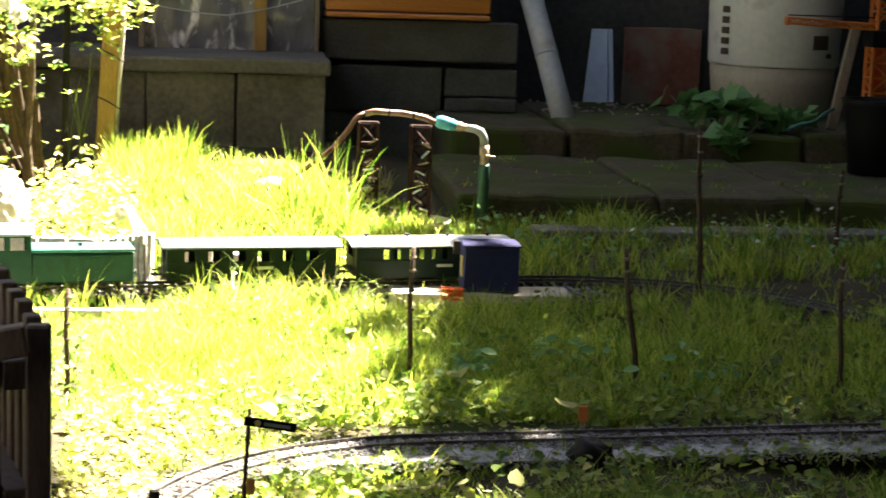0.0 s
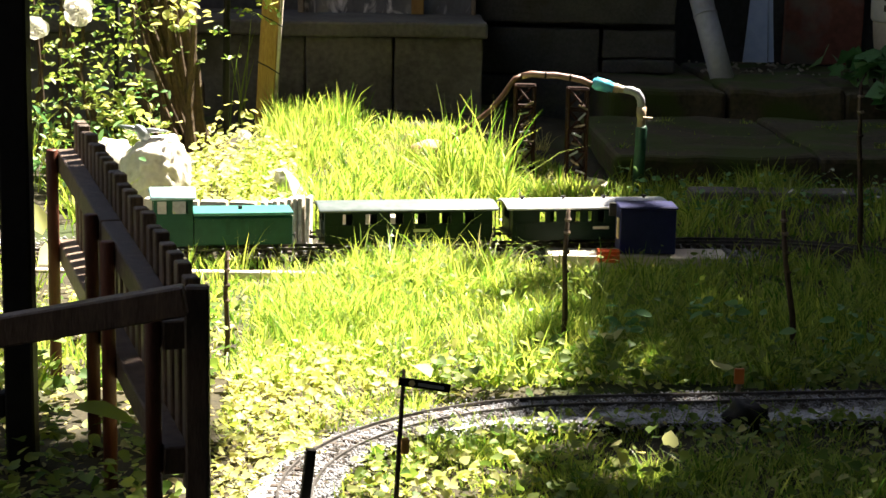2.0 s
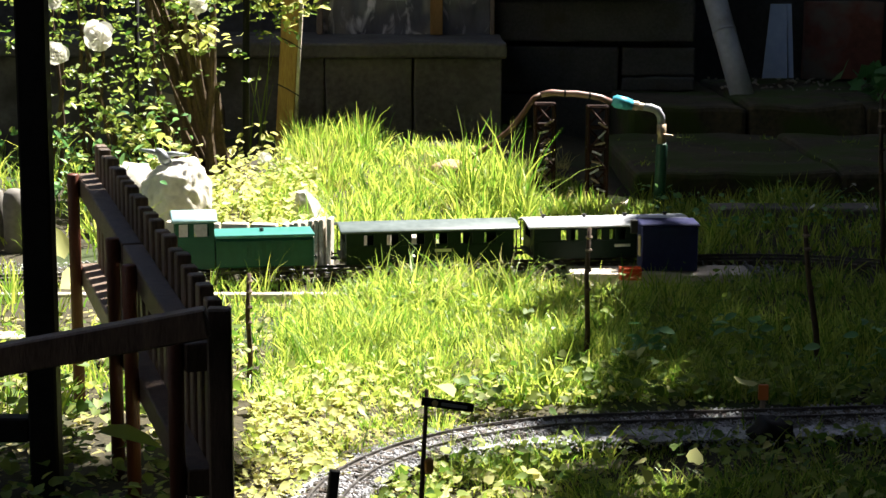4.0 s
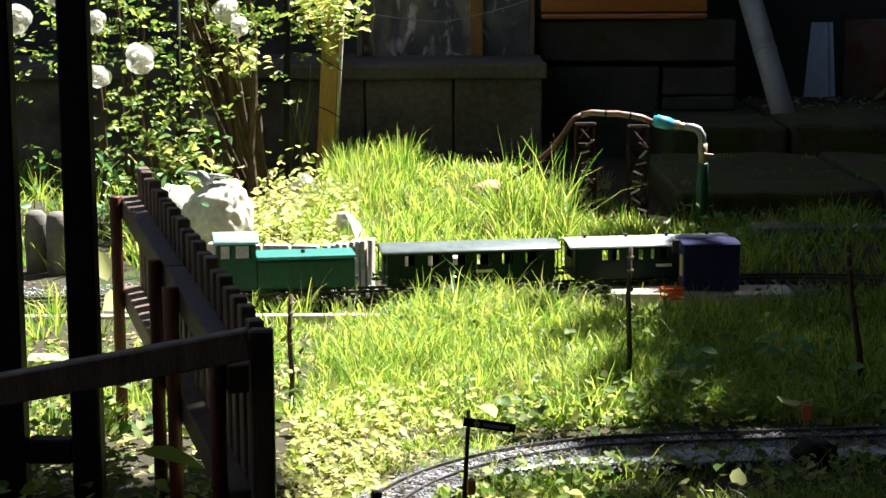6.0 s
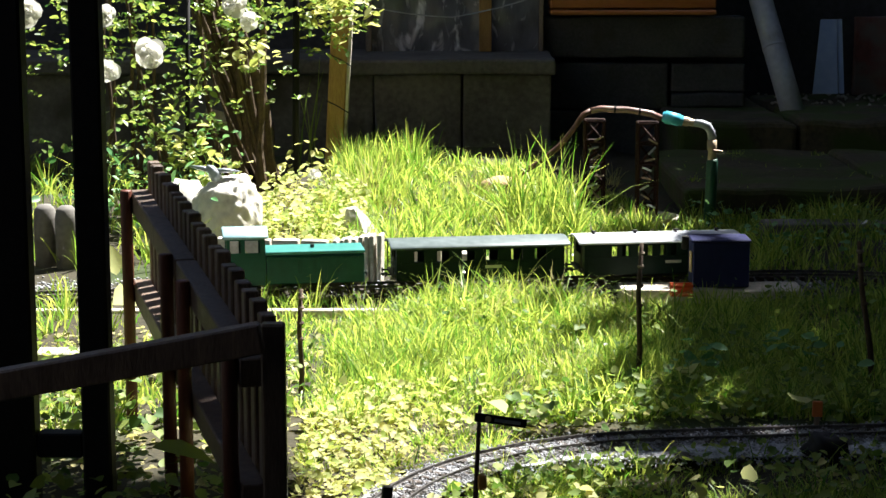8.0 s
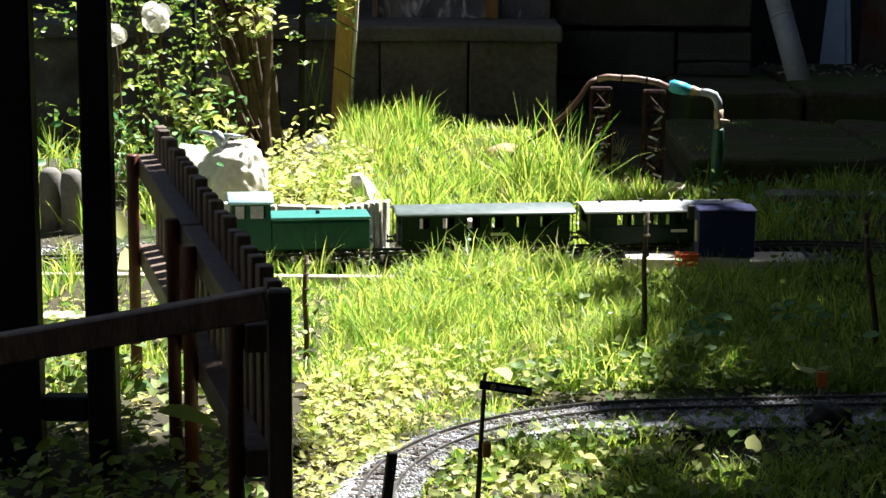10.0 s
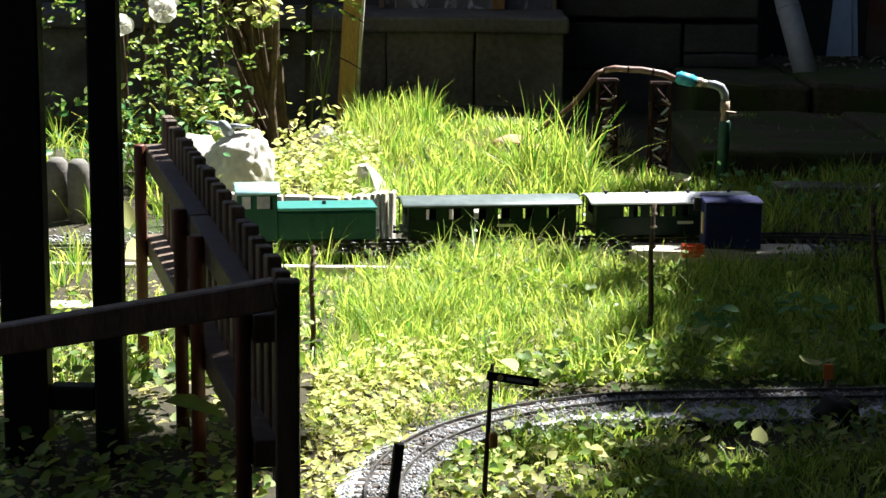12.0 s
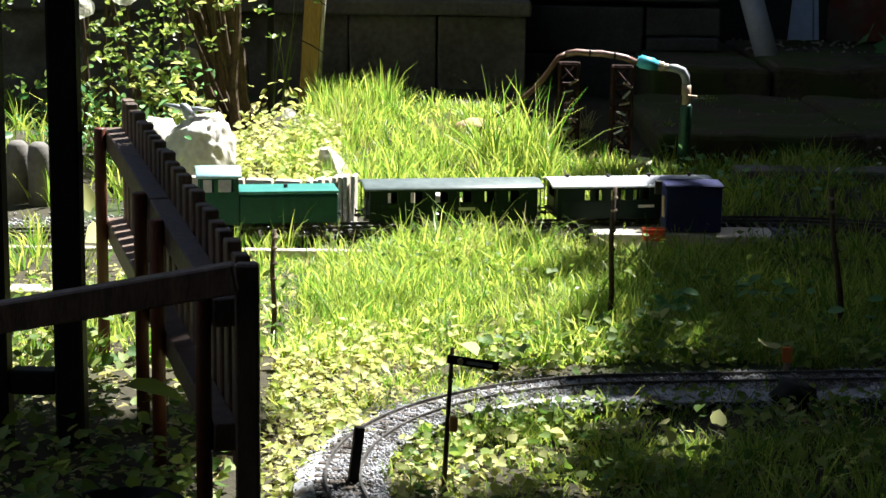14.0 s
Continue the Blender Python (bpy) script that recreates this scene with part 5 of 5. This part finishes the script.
def rose_bush():
    t = thing("rose_bush", "tall rose bush with white blooms and thin brown canes", "rose bush")
    rg = random.Random(8)
    tips = []
    for k in range(26):
        if k < 18:
            foot = Vector((-0.49 + rg.uniform(-0.05, 0.05), 4.7 + rg.uniform(-0.1, 0.12), 0.0))
            top = Vector((-0.61 + rg.uniform(-0.11, 0.11), foot.y + rg.uniform(-0.1, 0.1), 0.75))
        else:
            foot = Vector((-0.80 + rg.uniform(-0.12, 0.12), 4.45 + rg.uniform(-0.1, 0.2), 0.0))
            top = Vector((foot.x + rg.uniform(-0.15, 0.15), foot.y + rg.uniform(-0.2, 0.1), 0.72))
        pts = [foot.lerp(top, s) + Vector((0.018 * math.sin(s * 7 + k), 0.01 * math.cos(s * 5 + k), 0)) for s in (0, 0.2, 0.4, 0.6, 0.8, 1.0)]
        r = rg.uniform(0.003, 0.010)
        part("cane", rod(pts, [r, r, r * 0.9, r * 0.8, r * 0.7, r * 0.5], 7), STEM, t)
        tips += [pts[i].lerp(pts[i + 1], rg.random()) for i in range(2, 5) for _ in range(2)]
    for dx, r in ((-0.03, 0.016), (0.005, 0.020), (0.035, 0.014)):
        foot, top = Vector((-0.47 + dx, 4.72, -0.01)), Vector((-0.640 + dx * 1.6, 4.70, 0.72))
        part("stem", rod([foot.lerp(top, k / 6) + Vector((0.012 * math.sin(k * 1.9 + dx * 90), 0, 0)) for k in range(7)], [r * (1.5 - k * 0.12) for k in range(7)], 9), STEM, t, "thick old brown stem")
    rgn = np.random.default_rng(12)
    clumps = [(-0.80, 4.2, 0.45), (-0.70, 4.25, 0.30), (-0.62, 4.4, 0.22), (-0.66, 4.3, 0.14), (-0.78, 4.15, 0.20), (-0.52, 4.55, 0.48), (-0.44, 4.7, 0.50),
              (-0.35, 4.95, 0.50), (-0.85, 4.3, 0.55), (-0.70, 4.4, 0.52), (-0.98, 4.3, 0.42), (-0.56, 4.3, 0.10), (-0.75, 4.3, 0.08), (-0.31, 4.9, 0.46), (-0.64, 4.35, 0.36)]
    heart = np.concatenate([crown_points(rgn, clumps, 30, (0.05, 0.07, 0.045)), crown_points(rgn, [tuple(p) for p in tips], 2, (0.05, 0.07, 0.04))])
    # each leaf is a spray of five leaflets along a drooping stalk
    way = rgn.normal(0, 1, (len(heart), 3)) * (1, 0.7, 0.45)
    way /= np.linalg.norm(way, axis=1)[:, None]
    across = np.stack([-way[:, 1], way[:, 0], np.zeros(len(way))], 1)
    size = rgn.uniform(0.010, 0.023, len(heart))
    pts = np.concatenate([heart + way * (size * along)[:, None] + across * (size * out)[:, None] for along, out in ((0, 0.55), (0, -0.55), (0.9, 0.5), (0.9, -0.5), (1.8, 0))])
    size = np.tile(size, 5) * rgn.uniform(0.75, 1.2, len(pts))
    keep = pts[:, 2] > 0.02
    ob = new("leaves", bulk("leaves", *leaves(rgn, pts[keep], size[keep], "oval", 0.6), ROSELEAF))
    ob.parent = t
    lime = crown_points(rgn, [(-0.60, 4.35, 0.16), (-0.66, 4.3, 0.20), (-0.55, 4.3, 0.13), (-0.35, 4.92, 0.49), (-0.30, 4.9, 0.48), (-0.42, 4.85, 0.08), (-0.36, 4.8, 0.06), (-0.48, 4.5, 0.40), (-0.29, 4.9, 0.50), (-0.33, 4.9, 0.52), (-0.27, 4.9, 0.455)], 34, (0.04, 0.04, 0.03))
    ob = new("young_leaves", bulk("young_leaves", *leaves(rgn, lime, rgn.uniform(0.018, 0.036, len(lime)), "oval", 0.5), LIMELEAF))
    ob.parent = tagged(ob, "yellow-green young leaves") and t
    for x, y, z, r in ((-0.761, 4.10, 0.506, 0.024), (-0.662, 4.10, 0.420, 0.035), (-0.763, 4.12, 0.382, 0.028), (-0.481, 4.45, 0.474, 0.025), (-0.935, 4.10, 0.512, 0.036), (-0.51, 4.4, 0.515, 0.03), (-0.340, 4.56, 0.088, 0.020), (-0.85, 4.15, 0.56, 0.03)):
        part("rose_bloom", rose(bmesh.new(), Vector((x, y, z)), r, rg), PETAL, t, "open white rose bloom", True)
    return t


rose_bush()

# ---- small white flowers in the shaded grass ----
pts = []
for k in range(40):
    x, y = random.uniform(0.80, 1.7), random.uniform(3.7, 4.15)
    pts.append((x, y, random.uniform(0.05, 0.10)))
pts += [(random.uniform(-0.1, 0.5), random.uniform(2.8, 4.6), random.uniform(0.03, 0.06)) for _ in range(9)]
stuff("small_flowers", leaves(rng, np.array(pts), rng.uniform(0.007, 0.014, len(pts)), "heart", 0.4), PETAL, "small white flowers scattered in the grass", "flowers")

# ---- gravel of the near track ----


def pebbles(x, y, z, size):
    n = len(x)
    dirs = np.array([(1, 0, 0), (0, 1, 0), (-1, 0, 0), (0, -1, 0), (0, 0, 1), (0.7, 0.7, 0.55), (-0.7, 0.6, 0.5), (0, 0, -1)], float)[[0, 1, 2, 3, 4, 7]]
    a = rng.uniform(0, 2 * np.pi, n)
    s = size[:, None, None] * dirs[None] * rng.uniform(0.6, 1.25, (n, 6, 1)) * np.array([1, 0.85, 0.65])
    c, sn = np.cos(a)[:, None], np.sin(a)[:, None]
    v = np.stack([s[:, :, 0] * c - s[:, :, 1] * sn, s[:, :, 0] * sn + s[:, :, 1] * c, s[:, :, 2]], 2) + np.stack([x, y, z], 1)[:, None, :]
    f = np.array([0, 1, 4, 1, 2, 4, 2, 3, 4, 3, 0, 4, 1, 0, 5, 2, 1, 5, 3, 2, 5, 0, 3, 5])
    return v.reshape(-1, 3), (np.arange(n)[:, None] * 6 + f).ravel(), np.full(n * 8, 3)


strip = bmesh.new()
rows = []
for k in range(91):
    p, h = front_line(-0.95 + 2.0 * k / 90)
    n = Vector((-math.sin(h), math.cos(h), 0))
    rows.append([strip.verts.new(p + n * o + Vector((0, 0, 0.0115 - 0.9 * max(0.0, abs(o - 0.02) - 0.05) ** 1.3 + 0.004 * noise.noise((p + n * o) * 20)))) for o in np.linspace(-0.055, float(np.interp(-0.95 + 2.0 * k / 90, [0.0, 0.3], [0.085, 0.045])), 13)])
for r0, r1 in zip(rows, rows[1:]):
    for i in range(12):
        strip.faces.new((r0[i], r0[i + 1], r1[i + 1], r1[i]))
bmesh.ops.recalc_face_normals(strip, faces=strip.faces)
tagged(solid("gravel_bed", strip, GRAVEL, "fine pale grit bed of the near track", "gravel", smooth=True), kind="structure")
bed = []
while len(bed) < 20000:
    s, off = random.uniform(-0.8, 0.95), random.gauss(-0.03, 0.04)
    if off > 0.06 or -off > np.interp(s, [0.0, 0.3], [0.12, 0.05]):
        continue
    p, h = front_line(s)
    q = p + Vector((-math.sin(h), math.cos(h), 0)) * -off
    bed.append((q.x, q.y, random.uniform(0.009, 0.0145) if abs(off) < 0.045 else random.uniform(0.0, 0.011)))
bed = np.array(bed)
stuff("gravel", pebbles(bed[:, 0], bed[:, 1], bed[:, 2] + 0.002, rng.uniform(0.001, 0.003, len(bed))), GRAVEL, "pale grey gravel bed under the curved track", "gravel")
bed = np.stack([rng.uniform(-0.9, 0.75, 3500), rng.normal(3.60, 0.045, 3500), rng.uniform(-0.010, 0.002, 3500)], 1)
stuff("gravel", pebbles(bed[:, 0], bed[:, 1], bed[:, 2], rng.uniform(0.0025, 0.006, len(bed))), GRAVEL, "pale gravel along the far track", "gravel")

# leaves and thin grass creeping over the gravel's inner edge
edge_rows = []
for k in range(900):
    p, h = front_line(random.uniform(-0.85, 0.7))
    q = p + Vector((-math.sin(h), math.cos(h), 0)) * (random.uniform(0.045, 0.13) ** 1.0)
    edge_rows.append((q.x, q.y, random.uniform(0.006, 0.022)))
edge_rows = np.array(edge_rows)
stuff("ground_ivy", leaves(rng, edge_rows[:330], rng.uniform(0.005, 0.015, 330), "heart", 0.5), IVY, "ivy leaves creeping over the gravel", "ground cover")
stuff("leaf_litter", leaves(rng, edge_rows[330:520] * (1, 1, 0.5), rng.uniform(0.003, 0.010, 190), "oval", 0.5), DRY, "brown litter fallen on the gravel", "ground cover")
stuff("grass", blades(rng, edge_rows[520:, 0], edge_rows[520:, 1], np.zeros(380), rng.uniform(0.015, 0.045, 380), rng.uniform(0.0012, 0.0026, 380), 0.5, 0.6), BLADE, "thin grass at the gravel's inner edge", "grass")

# rubble at the foot of the house wall
n = 70
stuff("rubble", pebbles(rng.uniform(1.02, 1.42, n), rng.uniform(5.9, 6.35, n), np.full(n, 0.142), rng.uniform(0.004, 0.012, n)), PALE, "pale crumbs of rubble on the ledge", "rubble")
